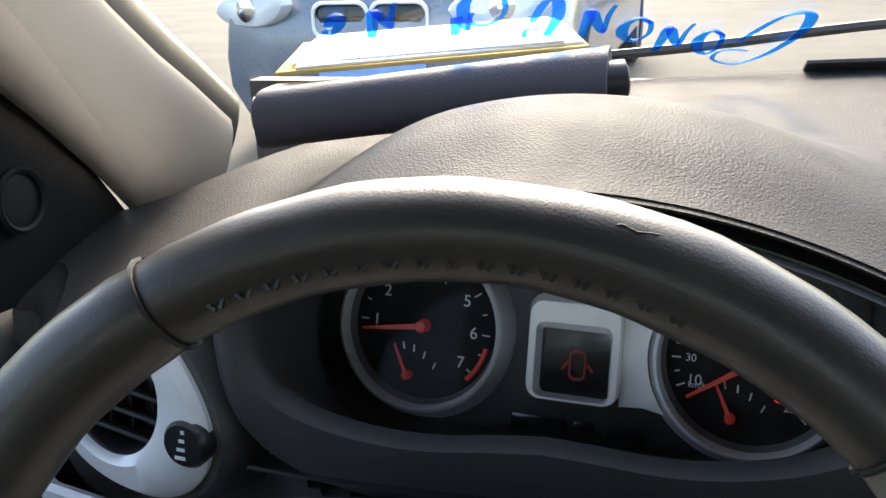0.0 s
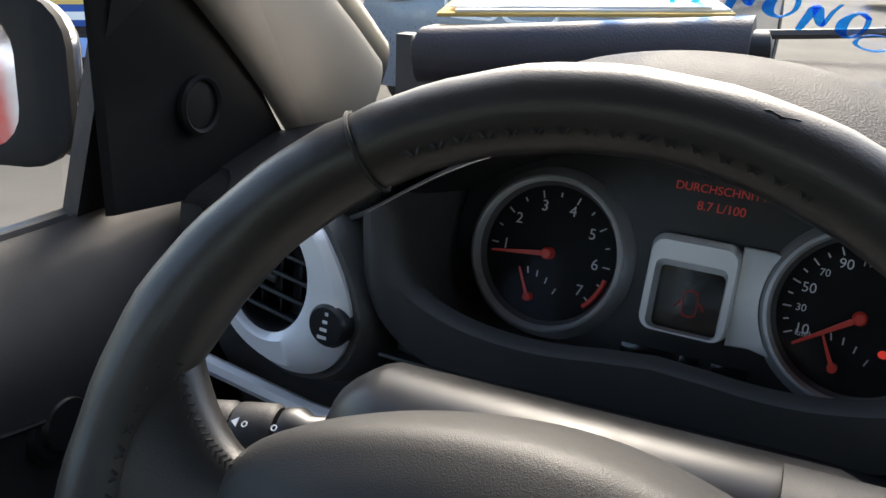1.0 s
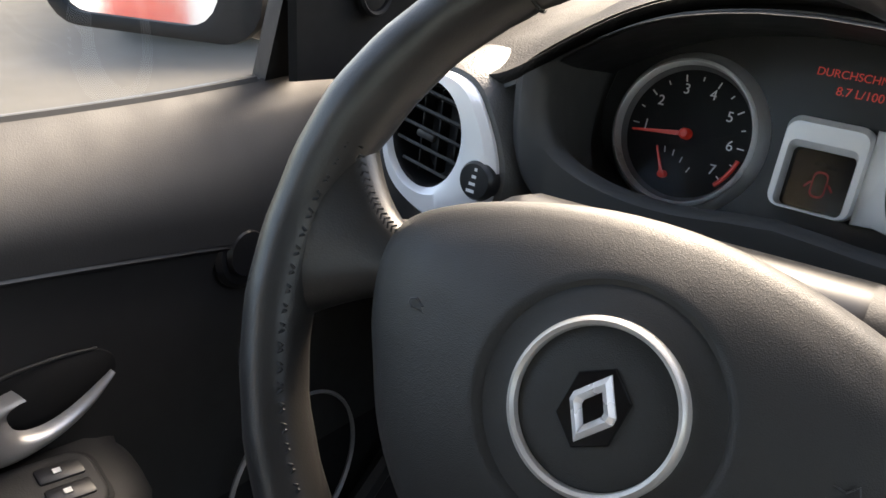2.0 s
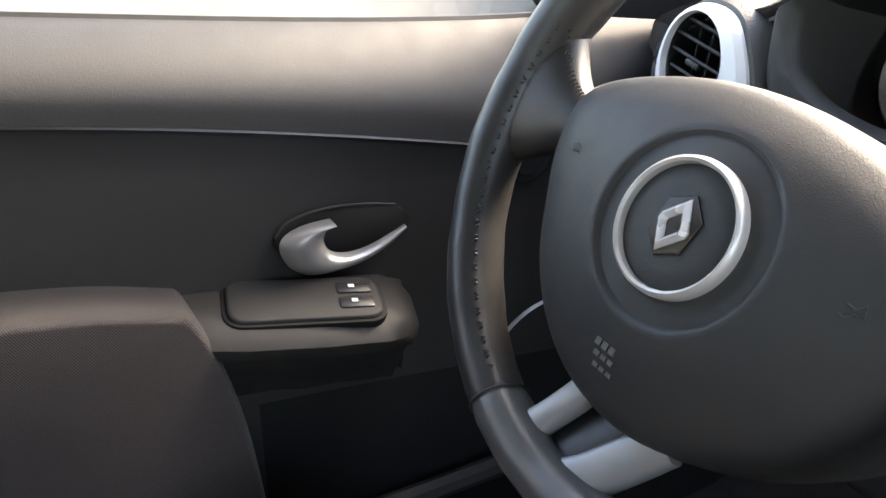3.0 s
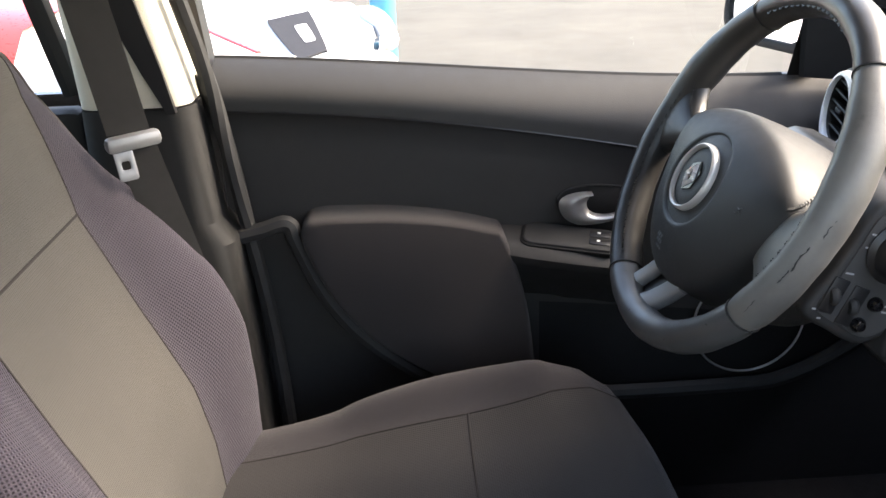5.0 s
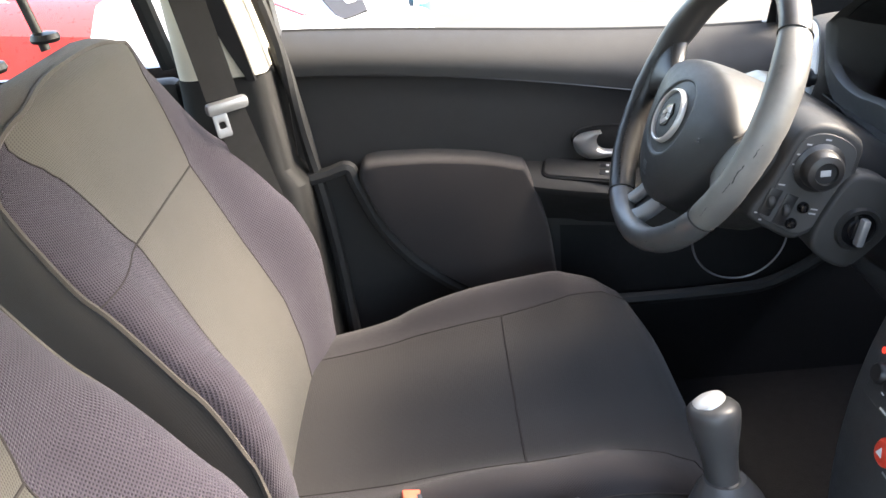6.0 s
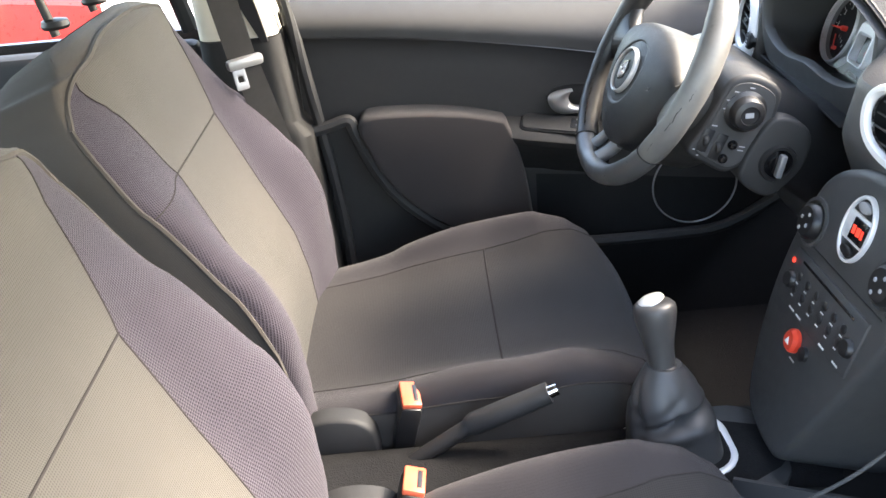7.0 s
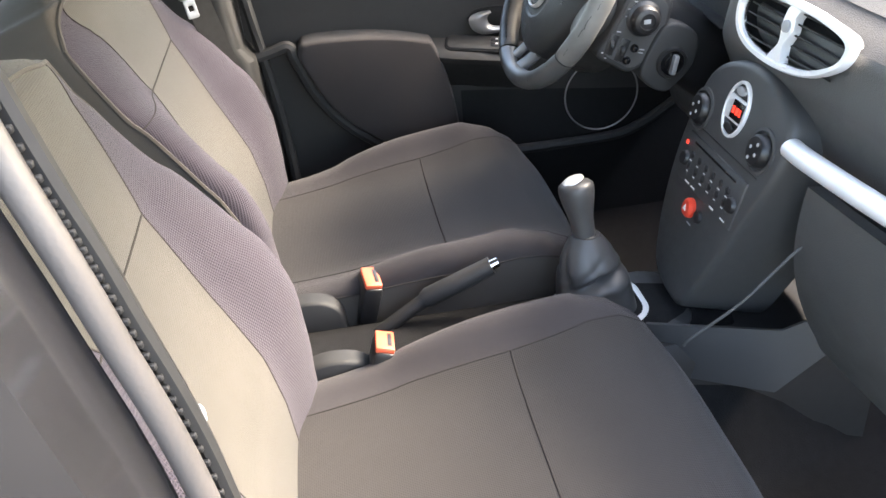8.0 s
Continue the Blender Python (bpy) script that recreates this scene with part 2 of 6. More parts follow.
def loft(rings, cap=True, closed=True):
    bm = bmesh.new()
    vs = [[bm.verts.new(p) for p in r] for r in rings]
    k = len(rings[0])
    for a, b in zip(vs, vs[1:]):
        for j in range(k if closed else k - 1):
            bm.faces.new((a[j], a[(j + 1) % k], b[(j + 1) % k], b[j]))
    if cap:
        bm.faces.new(vs[0])
        bm.faces.new(vs[-1])
    bmesh.ops.recalc_face_normals(bm, faces=bm.faces)
    return bm


def sheet(f, us, vs, flip=False, thick=0.0):
    """A surface from f(u, v), with its own cloth coordinates in metres; thick gives it a back."""
    bm = bmesh.new()
    g = [[Vector(f(u, v)) for v in vs] for u in us]
    vv = [[bm.verts.new(p) for p in row] for row in g]
    lay = bm.loops.layers.uv.new("uv")
    uv = {}
    acc_u = 0.0
    for i, row in enumerate(g):
        if i:
            acc_u += (g[i][len(vs) // 2] - g[i - 1][len(vs) // 2]).length
        mid = len(row) // 2
        lens = [0.0]
        for a, b in zip(row, row[1:]):
            lens.append(lens[-1] + (b - a).length)
        for j in range(len(row)):
            uv[vv[i][j]] = (acc_u, lens[j] - lens[mid])
    for i in range(len(us) - 1):
        for j in range(len(vs) - 1):
            q = (vv[i][j], vv[i + 1][j], vv[i + 1][j + 1], vv[i][j + 1])
            fa = bm.faces.new(q[::-1] if flip else q)
            for lp in fa.loops:
                lp[lay].uv = uv[lp.vert]
    if thick:
        bm.normal_update()
        bmesh.ops.solidify(bm, geom=bm.faces[:], thickness=thick)
    return bm


def tube(pts, r, n=10, closed=False, squash=1.0, up=(0, 0, 1)):
    """A round bar along points; r is a number or one per point."""
    pts = [Vector(p) for p in pts]
    rs = r if isinstance(r, (list, tuple)) else [r] * len(pts)
    rings = []
    k = len(pts)
    for i, p in enumerate(pts):
        d = (pts[(i + 1) % k] - pts[i - 1]) if closed else (pts[min(i + 1, k - 1)] - pts[max(i - 1, 0)])
        d.normalize()
        side = d.cross(Vector(up))
        if side.length < 1e-4:
            side = d.cross(Vector((1, 0, 0)))
        side.normalize()
        u2 = side.cross(d)
        rings.append([p + rs[i] * (math.cos(a) * side + squash * math.sin(a) * u2) for a in (2 * math.pi * j / n for j in range(n))])
    if closed:
        rings.append(rings[0])
        bm = loft(rings, cap=False)
        bmesh.ops.remove_doubles(bm, verts=bm.verts, dist=1e-6)
        return bm
    return loft(rings)


def lathe(profile, n=32):
    """A turned body round z from (radius, z) pairs."""
    rings = [[Vector((max(r, 1e-5) * math.cos(a), max(r, 1e-5) * math.sin(a), z)) for a in (2 * math.pi * j / n for j in range(n))] for r, z in profile]
    bm = loft(rings)
    bmesh.ops.remove_doubles(bm, verts=bm.verts, dist=2e-5)
    return bm


def hoop(profile, n=40):
    """A ring turned round z from a closed outline of (radius, z) pairs."""
    rings = [[Vector((r * math.cos(a), r * math.sin(a), z)) for r, z in profile] for a in (2 * math.pi * j / n for j in range(n))]
    rings.append(rings[0])
    bm = loft(rings, cap=False)
    bmesh.ops.remove_doubles(bm, verts=bm.verts, dist=1e-6)
    bmesh.ops.recalc_face_normals(bm, faces=bm.faces)
    return bm


def plate(outline, th, bevel=0.0, seg=2, z0=0.0):
    """A flat piece cut to an outline in xy, th thick in z, with rounded upper edge."""
    rings = [[Vector((p[0], p[1], z0)) for p in outline]]
    if bevel:
        cx = sum(p[0] for p in outline) / len(outline)
        cy = sum(p[1] for p in outline) / len(outline)
        ext = max(math.hypot(p[0] - cx, p[1] - cy) for p in outline)
        for s in range(seg + 1):
            a = math.pi / 2 * s / seg
            k = 1 - bevel * (1 - math.cos(a)) / ext
            rings.append([Vector((cx + (p[0] - cx) * k, cy + (p[1] - cy) * k, z0 + th - bevel + bevel * math.sin(a))) for p in outline])
    else:
        rings.append([Vector((p[0], p[1], z0 + th)) for p in outline])
    return loft(rings)


def rrect(w, h, r, n=5):
    """Outline of a rounded rectangle, centred."""
    out = []
    for cx, cy, a0 in ((w / 2 - r, h / 2 - r, 0), (-w / 2 + r, h / 2 - r, 90), (-w / 2 + r, -h / 2 + r, 180), (w / 2 - r, -h / 2 + r, 270)):
        for j in range(n + 1):
            a = radians(a0 + 90 * j / n)
            out.append((cx + r * math.cos(a), cy + r * math.sin(a)))
    return out


def ellipse(a, b, n=40):
    return [(a * math.cos(2 * math.pi * j / n), b * math.sin(2 * math.pi * j / n)) for j in range(n)]


def smooth_outline(pts, per=5):
    return [(p.x, p.y) for p in spline([(x, y, 0) for x, y in pts], per, True)]


def frame_plate(outer, inner, th, bevel=0.0015):
    """A flat frame between two outlines of equal length."""
    def ring(o, z):
        return [Vector((p[0], p[1], z)) for p in o]

    def mix(t):
        return [(a[0] + (b[0] - a[0]) * t, a[1] + (b[1] - a[1]) * t) for a, b in zip(outer, inner)]
    rings = [ring(outer, 0), ring(outer, th - bevel), ring(mix(0.2), th), ring(mix(0.8), th), ring(inner, th - bevel), ring(inner, 0)]
    rings.append(rings[0])
    bm = loft(rings, cap=False)
    bmesh.ops.remove_doubles(bm, verts=bm.verts, dist=1e-6)
    return bm


def rbox(sx, sy, sz, r=0.004, seg=2, m=None):
    bm = bmesh.new()
    bmesh.ops.create_cube(bm, size=1.0)
    bmesh.ops.scale(bm, vec=(sx, sy, sz), verts=bm.verts)
    if r:
        bmesh.ops.bevel(bm, geom=bm.edges[:], offset=r, segments=seg, affect="EDGES", profile=0.5)
    if m is not None:
        bmesh.ops.transform(bm, matrix=m, verts=bm.verts)
    return bm


def axes(origin, x, y):
    """A frame with the given x axis, and y as near as can be to the given one."""
    x = Vector(x).normalized()
    z = x.cross(Vector(y)).normalized()
    y = z.cross(x)
    m = Matrix((x, y, z)).transposed().to_4x4()
    m.translation = origin
    return m


def steps(a, b, n):
    return [a + (b - a) * i / n for i in range(n + 1)]


def ease(t):
    t = min(1, max(0, t))
    return t * t * (3 - 2 * t)


def text_part(name, body, size, material, parent, m, align="CENTER"):
    cu = bpy.data.curves.new(name, "FONT")
    cu.body, cu.size, cu.align_x, cu.align_y, cu.extrude = body, size, align, "CENTER", 0.0002
    tmp = bpy.data.objects.new(name, cu)
    me = bpy.data.meshes.new_from_object(tmp)
    bpy.data.objects.remove(tmp)
    me.materials.append(material)
    ob = new(name, me)
    ob.parent, ob.matrix_basis = parent, m
    return ob


# the car's body round the cabin
def z_sill(y):
    k = min(y, 0.30)
    return 0.9691 - 0.0815 * k + 0.0788 * k * k + 0.1316 * k ** 3 - 0.02 * (y - k)


def z_trim(y):
    k = min(y, 0.22)
    return 0.8879 - 0.1931 * k - 0.0983 * k * k + 0.056 * k ** 3 - 0.20 * (y - k)


def y_screen(x):
    return 0.74 - 0.53 * x * x


def shell_piece(name, bm, material, label, kind="structure"):
    ob = part(name, bm, material)
    return tagged(ob, label, name.split("_")[0], kind=kind)


shell_piece("floor", sheet(lambda u, v: (u, v, 0.28 + 0.25 * math.exp(-(u / 0.13) ** 4) * ease((0.45 - v) / 0.3) + 0.35 * ease((v - 0.55) / 0.5)), steps(-0.78, 0.78, 60), steps(-1.35, 1.1, 40), thick=-0.02), CARPET, "dark carpeted car floor with a centre tunnel")
shell_piece("ceiling", sheet(lambda u, v: (u, v, 1.46 - 0.12 * u * u - 0.05 * (v + 0.5) ** 2), steps(-0.62, 0.62, 12), steps(-1.4, 0.12, 12), thick=0.03), HEADLINER, "grey fabric headliner of the car")
shell_piece("wall_rear", sheet(lambda u, v: (u, -1.38 - 0.1 * (v - 0.3), v), steps(-0.78, 0.78, 8), steps(0.25, 1.0, 8), thick=0.03), PLASTIC, "dark rear bulkhead behind the seats")
shell_piece("wall_front", sheet(lambda u, v: (u, 0.86, v), steps(-0.8, 0.8, 8), steps(0.25, 1.03, 8), thick=0.03), PLASTIC, "dark bulkhead under the windscreen")


def side_glass(y0, y1, sx, name):
    g = tagged(part(name, sheet(lambda u, v: (sx * (0.775 - 0.12 * v * v), u, z_sill(u) + v * (1.40 - z_sill(u))), steps(y0, y1, 6), steps(0, 1, 8)), GLASS), "clear side window glass", "window", kind="structure")
    g.visible_shadow = False


side_glass(-0.56, 0.27, -1, "window_driver")
side_glass(-1.3, -0.66, -1, "window_rear")


def a_pillar(sx):
    """Shade-darkened cream trim that runs from the dash corner up to the roof."""
    p0, p1 = Vector((sx * 0.715, 0.555, 1.005)), Vector((sx * 0.625, 0.0, 1.38))
    rings = []
    for t in steps(-0.05, 1.05, 12):
        c = p0.lerp(p1, t) + Vector((sx * 0.02 * math.sin(math.pi * t), 0, 0.03 * math.sin(math.pi * t)))
        w = 0.056 - 0.018 * t + 0.012 * ease((0.2 - t) / 0.25)
        d = (p1 - p0).normalized()
        across = Vector((0, 1, 0)) - d * d.y
        across.normalize()
        out = across.cross(d) * 1.0
        if out.x * sx > 0:
            out = -out
        rings.append([c + across * w * math.cos(a) + out * 0.022 * math.sin(a) for a in (2 * math.pi * j / 20 for j in range(20))])
    tagged(part("pillar_front", loft(rings), TRIMSHADED), "cream plastic windscreen pillar trim, darkened for cabin shade", "pillar", kind="structure")
    # outer metal skin
    rings = [[p + Vector((sx * 0.018, 0.050, 0.012)) for p in r] for r in rings]
    tagged(part("pillar_skin", loft(rings), BLACK), "dark outer windscreen pillar", "pillar", kind="structure")


a_pillar(-1)
a_pillar(1)


def roof_side(sx):
    tagged(part("roof_rail", loft([[Vector((sx * (0.66 + 0.05 * math.cos(a)), y, 1.41 + 0.04 * math.sin(a) - 0.06 * abs(y + 0.4) ** 2)) for a in (2 * math.pi * j / 12 for j in range(12))] for y in steps(-1.4, 0.08, 10)]), CREAM), "cream trimmed roof rail over the doors", "rail", kind="structure")


roof_side(-1)
roof_side(1)


def b_pillar(sx):
    """Middle pillar: dark lower trim, cream upper trim, rubber seal."""
    root = thing("pillar_middle", "middle pillar with dark lower and cream upper trim", "pillar", kind="structure")

    def ring(y0, y1, x0, x1, z):
        pts = [(x1, y0), (x1, y1)]
        for cy, a0 in ((y1 - 0.030, 90), (y0 + 0.030, 180)):
            pts += [(x0 + 0.030 + 0.030 * math.cos(radians(a0 + 15 * j)), cy + 0.030 * math.sin(radians(a0 + 15 * j))) for j in range(7)]
        return [Vector((sx * x, y, z)) for x, y in pts]
    low = [ring(-0.70, -0.475, 0.63, 0.80, 0.28), ring(-0.69, -0.485, 0.635, 0.80, 0.60), ring(-0.68, -0.495, 0.64, 0.80, 0.79), ring(-0.675, -0.515, 0.655, 0.80, 0.815), ring(-0.67, -0.528, 0.655, 0.79, 0.972)]
    part("lower_trim", loft(low), PILLARDARK, root)
    up = [ring(-0.668, -0.530, 0.652, 0.785, 0.975), ring(-0.665, -0.56, 0.625, 0.74, 1.15), ring(-0.665, -0.59, 0.585, 0.69, 1.41)]
    part("upper_trim", loft(up), CREAM, root, "cream plastic upper trim")
    slot = [(0.968, 0.6495, -0.556, -0.545), (1.02, 0.6445, -0.578, -0.553), (1.10, 0.632, -0.606, -0.568), (1.20, 0.613, -0.628, -0.586), (1.40, 0.582, -0.648, -0.60)]
    part("belt_slot", loft([[Vector((sx * (x + dx), y, z)) for y, dx in ((ya, -0.002), (yb, -0.002), (yb, 0.02), (ya, 0.02))] for z, x, ya, yb in slot]), BLACK, root, "black belt slot in the trim")
    seal = tube(spline([(sx * 0.70, -0.455, 0.30), (sx * 0.70, -0.465, 0.60), (sx * 0.70, -0.485, 0.80), (sx * 0.705, -0.51, 0.98), (sx * 0.675, -0.54, 1.15), (sx * 0.63, -0.575, 1.40)], 6), 0.011, 8)
    part("seal", seal, RUBBER, root, "black rubber door seal")
    if sx > 0:
        lip = [(0.70, -0.425, 0.30), (0.705, -0.432, 0.70), (0.705, -0.448, 0.98), (0.70, -0.472, 1.115), (0.69, -0.495, 1.207), (0.655, -0.545, 1.40)]
        part("door_flange", tube(spline(lip, 8), 0.008, 10), FLANGE, root, "pale painted door flange")
        part("serrated_seal", tube(spline([(x - 0.014, y + 0.008, z) for x, y, z in lip], 8), 0.006, 8), RUBBER, root, "black rubber edge seal")
        tooth = rbox(0.003, 0.005, 0.004, 0.0008, 1)
        tooth_mesh = None
        for p in spline(lip, 16)[6:]:
            ob = part("seal_tooth", tooth, RUBBER, root) if tooth_mesh is None else new("seal_tooth", tooth_mesh)
            tooth_mesh = ob.data
            ob.parent = root
            ob.matrix_basis = Matrix.Translation(p + Vector((-0.006, 0.0065, 0.0)))
        part("outer_skin", loft([[Vector((x + dx, y + dy, z)) for dx, dy in ((0.0, -0.012), (0.06, -0.02), (0.07, -0.07), (0.05, -0.2), (0.0, -0.2), (-0.02, -0.03))] for x, y, z in spline(lip, 4)]), CARBLACK, root, "dark painted outer pillar")
    return root


b_pillar(-1)
b_pillar(1)


# the open passenger door and the closed rear one
def door_shell(name, label, hinge, turn, length):
    d = thing(name, label, "door", Matrix.Translation(hinge) @ pose(0, 0, 0, 0, 0, turn), kind="structure")
    part("outer_skin", sheet(lambda u, v: (0.045 + 0.03 * math.sin(math.pi * v), -length * u, 0.27 + 0.70 * v), steps(0, 1, 8), steps(0, 1, 10), thick=0.01), CARBLACK, d)
    part("inner_panel", rbox(0.05, length * 0.98, 0.68, 0.015, m=Matrix.Translation((0.0, -length / 2, 0.62))), PLASTIC, d)
    part("window_frame", tube(spline([(0.03, -0.02, 0.98), (0.0, -0.30, 1.18), (-0.06, -0.55, 1.36), (-0.07, -length + 0.1, 1.40), (0.0, -length + 0.02, 0.98)], 6), 0.016, 8), BLACK, d)
    return d


door_shell("door_passenger", "dark open front passenger door", (0.79, 0.56, 0), 66, 1.06)
door_shell("door_rear", "dark closed rear door on the passenger side", (0.75, -0.68, 0), 0, 0.78)
door_shell("door_rear", "dark closed rear door on the driver's side", (-0.75, -1.46, 0), 180, 0.78)


# outer body: bonnet, wings, roof, tail and wheels
BODYPAINT = mat("silver_body_paint", (0.40, 0.40, 0.40), 0.3, metal=0.4, coat=0.6, var=0.03)
shell = thing("car_body", "silver painted hatchback body round the cabin", "car body", kind="structure")
part("bonnet", sheet(lambda u, v: (0.76 * u, 0.87 + 0.72 * v, 0.975 - 0.03 * v - 0.22 * v ** 2.4 - 0.05 * u ** 4 - 0.02 * u * u), steps(-1, 1, 20), steps(0, 1, 14), thick=0.012), BODYPAINT, shell)
part("bumper", sheet(lambda u, v: (0.80 * u, 1.60 + 0.06 * math.sin(math.pi * v) - 0.16 * u ** 4, 0.22 + 0.50 * v), steps(-1, 1, 20), steps(0, 1, 10), thick=0.02), BODYPAINT, shell)
part("roof", sheet(lambda u, v: (u, v, 1.50 - 0.12 * u * u - 0.05 * (v + 0.5) ** 2), steps(-0.66, 0.66, 14), steps(-1.75, 0.12, 16), thick=0.012), BODYPAINT, shell)
part("tailgate", sheet(lambda u, v: (0.76 * u, -1.98 + 0.10 * u ** 4 + 0.03 * v, 0.30 + 0.68 * v), steps(-1, 1, 14), steps(0, 1, 8), thick=0.02), BODYPAINT, shell)
for sx in (-1, 1):
    part("front_wing", sheet(lambda u, v: (sx * (0.80 + 0.03 * math.sin(math.pi * v) - 0.10 * ease((u - 0.7) / 0.3)), 0.64 + 0.92 * u, (0.26 + 0.38 * math.sqrt(max(0, 1 - ((u - 0.47) / 0.37) ** 2))) * (1 - v) + (0.93 - 0.16 * u * u) * v), steps(0, 1, 30), steps(0, 1, 8), thick=0.01), BODYPAINT, shell)
    part("rear_quarter", sheet(lambda u, v: (sx * (0.80 + 0.03 * math.sin(math.pi * v) - 0.06 * ease((u - 0.6) / 0.4)), -1.40 - 0.57 * u, (0.26 + 0.36 * math.sqrt(max(0, 1 - ((u - 0.2) / 0.62) ** 2))) * (1 - v) + 1.0 * v), steps(0, 1, 20), steps(0, 1, 8), thick=0.01), BODYPAINT, shell)
    part("rear_pillar", loft([[Vector((sx * (0.77 - 0.15 * t) + dx, -1.90 + 0.22 * t + dy, 0.99 + 0.46 * t)) for dx, dy in ((-0.03, -0.06), (0.03, -0.06), (0.03, 0.10), (-0.03, 0.10))] for t in steps(0, 1, 8)]), BODYPAINT, shell)
    for wy in (1.07, -1.50):
        wh = part("wheel", hoop([(0.19, 0.08), (0.26, 0.095), (0.295, 0.07), (0.295, -0.07), (0.26, -0.095), (0.19, -0.08)], 36), TYRE, shell, m=axes((sx * 0.72, wy, 0.295), (0, 1, 0), (0, 0, 1)))
        part("rim", lathe([(0.195, -0.03), (0.195, 0.05), (0.18, 0.07), (0.06, 0.06), (0, 0.07)], 24), RINGGREY, wh, m=pose(0, 0, 0, 180 if sx < 0 else 0))


# dashboard
def hood(x):
    """An arch over the dials that runs out softly at both feet."""
    t = 1 - ((x + 0.345) / 0.205) ** 2
    return 0.5 * (t + math.sqrt(t * t + 0.02)) / 1.005


def dash_top(x, y):
    base = 1.020 + 0.042 * (y - 0.3) / 0.44 - 0.012 * ease((-0.42 - x) / 0.12)
    base -= 0.018 * ease((abs(x) - 0.45) / 0.3)
    base -= 0.15 * max(0.0, 0.63 - y) * ease((-0.57 - x) / 0.14)
    h = hood(x) * 0.067 * (1 - 0.16 * ease((0.36 - y) / 0.08))
    fall = 1 - ease((y - 0.40) / 0.16)
    return base + h * fall - 0.01 * ease((0.36 - y) / 0.08) * (1 - hood(x))


def lip_y(x):
    return 0.285 - 0.01 * hood(x) + 0.11 * max(0.0, x - 0.1) ** 1.5 + 0.12 * ease((-0.655 - x) / 0.08)


CLUSTER = (-0.345, 0.160, 0.985, 0.082)
LIP = (-0.345, 0.160, 1.000, 0.066)


def dash_face_y(x, z, vent=1.0):
    """The front of the dash at a height: a soft roll on the passenger side, a deep recess at the dials."""
    base = lerp_table([(0.50, 0.36), (0.60, 0.29), (0.70, 0.25), (0.80, 0.245), (0.86, 0.235), (0.92, 0.215), (0.98, 0.225), (1.02, 0.262), (1.06, 0.285)], z)[0]
    base += 0.085 * ease((-0.1 - x) / 0.1) * (0.55 + 0.45 * ease((0.9 - z) / 0.1)) * ease((x + 0.75) / 0.1)
    base += 0.11 * max(0.0, x - 0.1) ** 1.5 + 0.14 * ease((-0.655 - x) / 0.08)
    r = math.hypot(x + 0.588, z - 0.940)
    base += vent * (0.034 * ease((0.125 - r) / 0.06) + 0.03 * ease((0.060 - r) / 0.012))
    cx, hw, cz, hh = CLUSTER
    d = (abs((x - cx) / hw) ** 4 + abs((z - cz) / hh) ** 4) ** 0.25
    return base + (0.42 - base) * ease((1.14 - d) / 0.09)


def dash_point(x, s):
    yl, yw = lip_y(x), y_screen(x) + 0.02
    if s <= 1:
        y = yw + (yl - yw) * s
        return (x, y, dash_top(x, y))
    zt = dash_top(x, yl)
    t = s - 1
    z = zt - (zt - 0.56) * t
    y = dash_face_y(x, z)
    k = ease(t / 0.05)
    return (x, yl * (1 - k) - 0.006 * math.sin(math.pi * k) + y * k, z)


def screen_point(u, v):
    x = u * (0.70 - 0.12 * v)
    z0 = dash_top(x, y_screen(x)) + 0.004
    return (x, y_screen(x) * (1 - v) + v * (0.08 - 0.1 * x * x), z0 + v * (1.44 - 0.1 * u * u - z0))


ws = tagged(part("windscreen", sheet(screen_point, steps(-1, 1, 16), steps(0, 1, 8)), GLASS), "clear raked windscreen of the car", "windscreen", kind="structure")
ws.visible_shadow = False
tagged(part("screen_border", sheet(lambda u, v: Vector(screen_point(u, v)) + Vector((0, 0.006, 0.002)), steps(-0.26, 0.95, 20), steps(-0.02, 0.012, 2), thick=0.003), BLACK), "black painted border along the windscreen base", "border", kind="structure")


dash = thing("dashboard", "charcoal grained plastic dashboard with a hood over the dials", "dashboard", kind="structure")
ss = steps(0, 1, 26) + [1 + t for t in (0.004, 0.01, 0.018, 0.026, 0.036, 0.05)] + [1 + 0.05 + 0.95 * i / 60 for i in range(1, 61)]
part("dash_pad", sheet(dash_point, steps(-0.745, 0.745, 170), ss[:33], thick=-0.004), DASH, dash)
part("dash_face", sheet(dash_point, steps(-0.745, 0.745, 170), ss[32:], thick=-0.004), DASHFACE, dash)


def bezel_ring(form, k, y):
    """One loop round the dials, kept below the hood; the lip rises between the two dials."""
    cx, hw, cz, hh = form
    out = []
    for j in range(96):
        a = 2 * math.pi * j / 96
        c, s = math.cos(a), math.sin(a)
        x = cx + k * hw * math.copysign(abs(c) ** 0.62, c)
        z = cz + k * hh * math.copysign(abs(s) ** 0.62, s)
        if s < 0 and form is LIP:
            z += 0.009 * math.exp(-((x - cx) / 0.05) ** 2) * -s
        z = min(z, dash_top(x, lip_y(x)) - 0.010)
        out.append(Vector((x, y + 0.010 * ease((x - cx) / 0.2), z)))
    return out


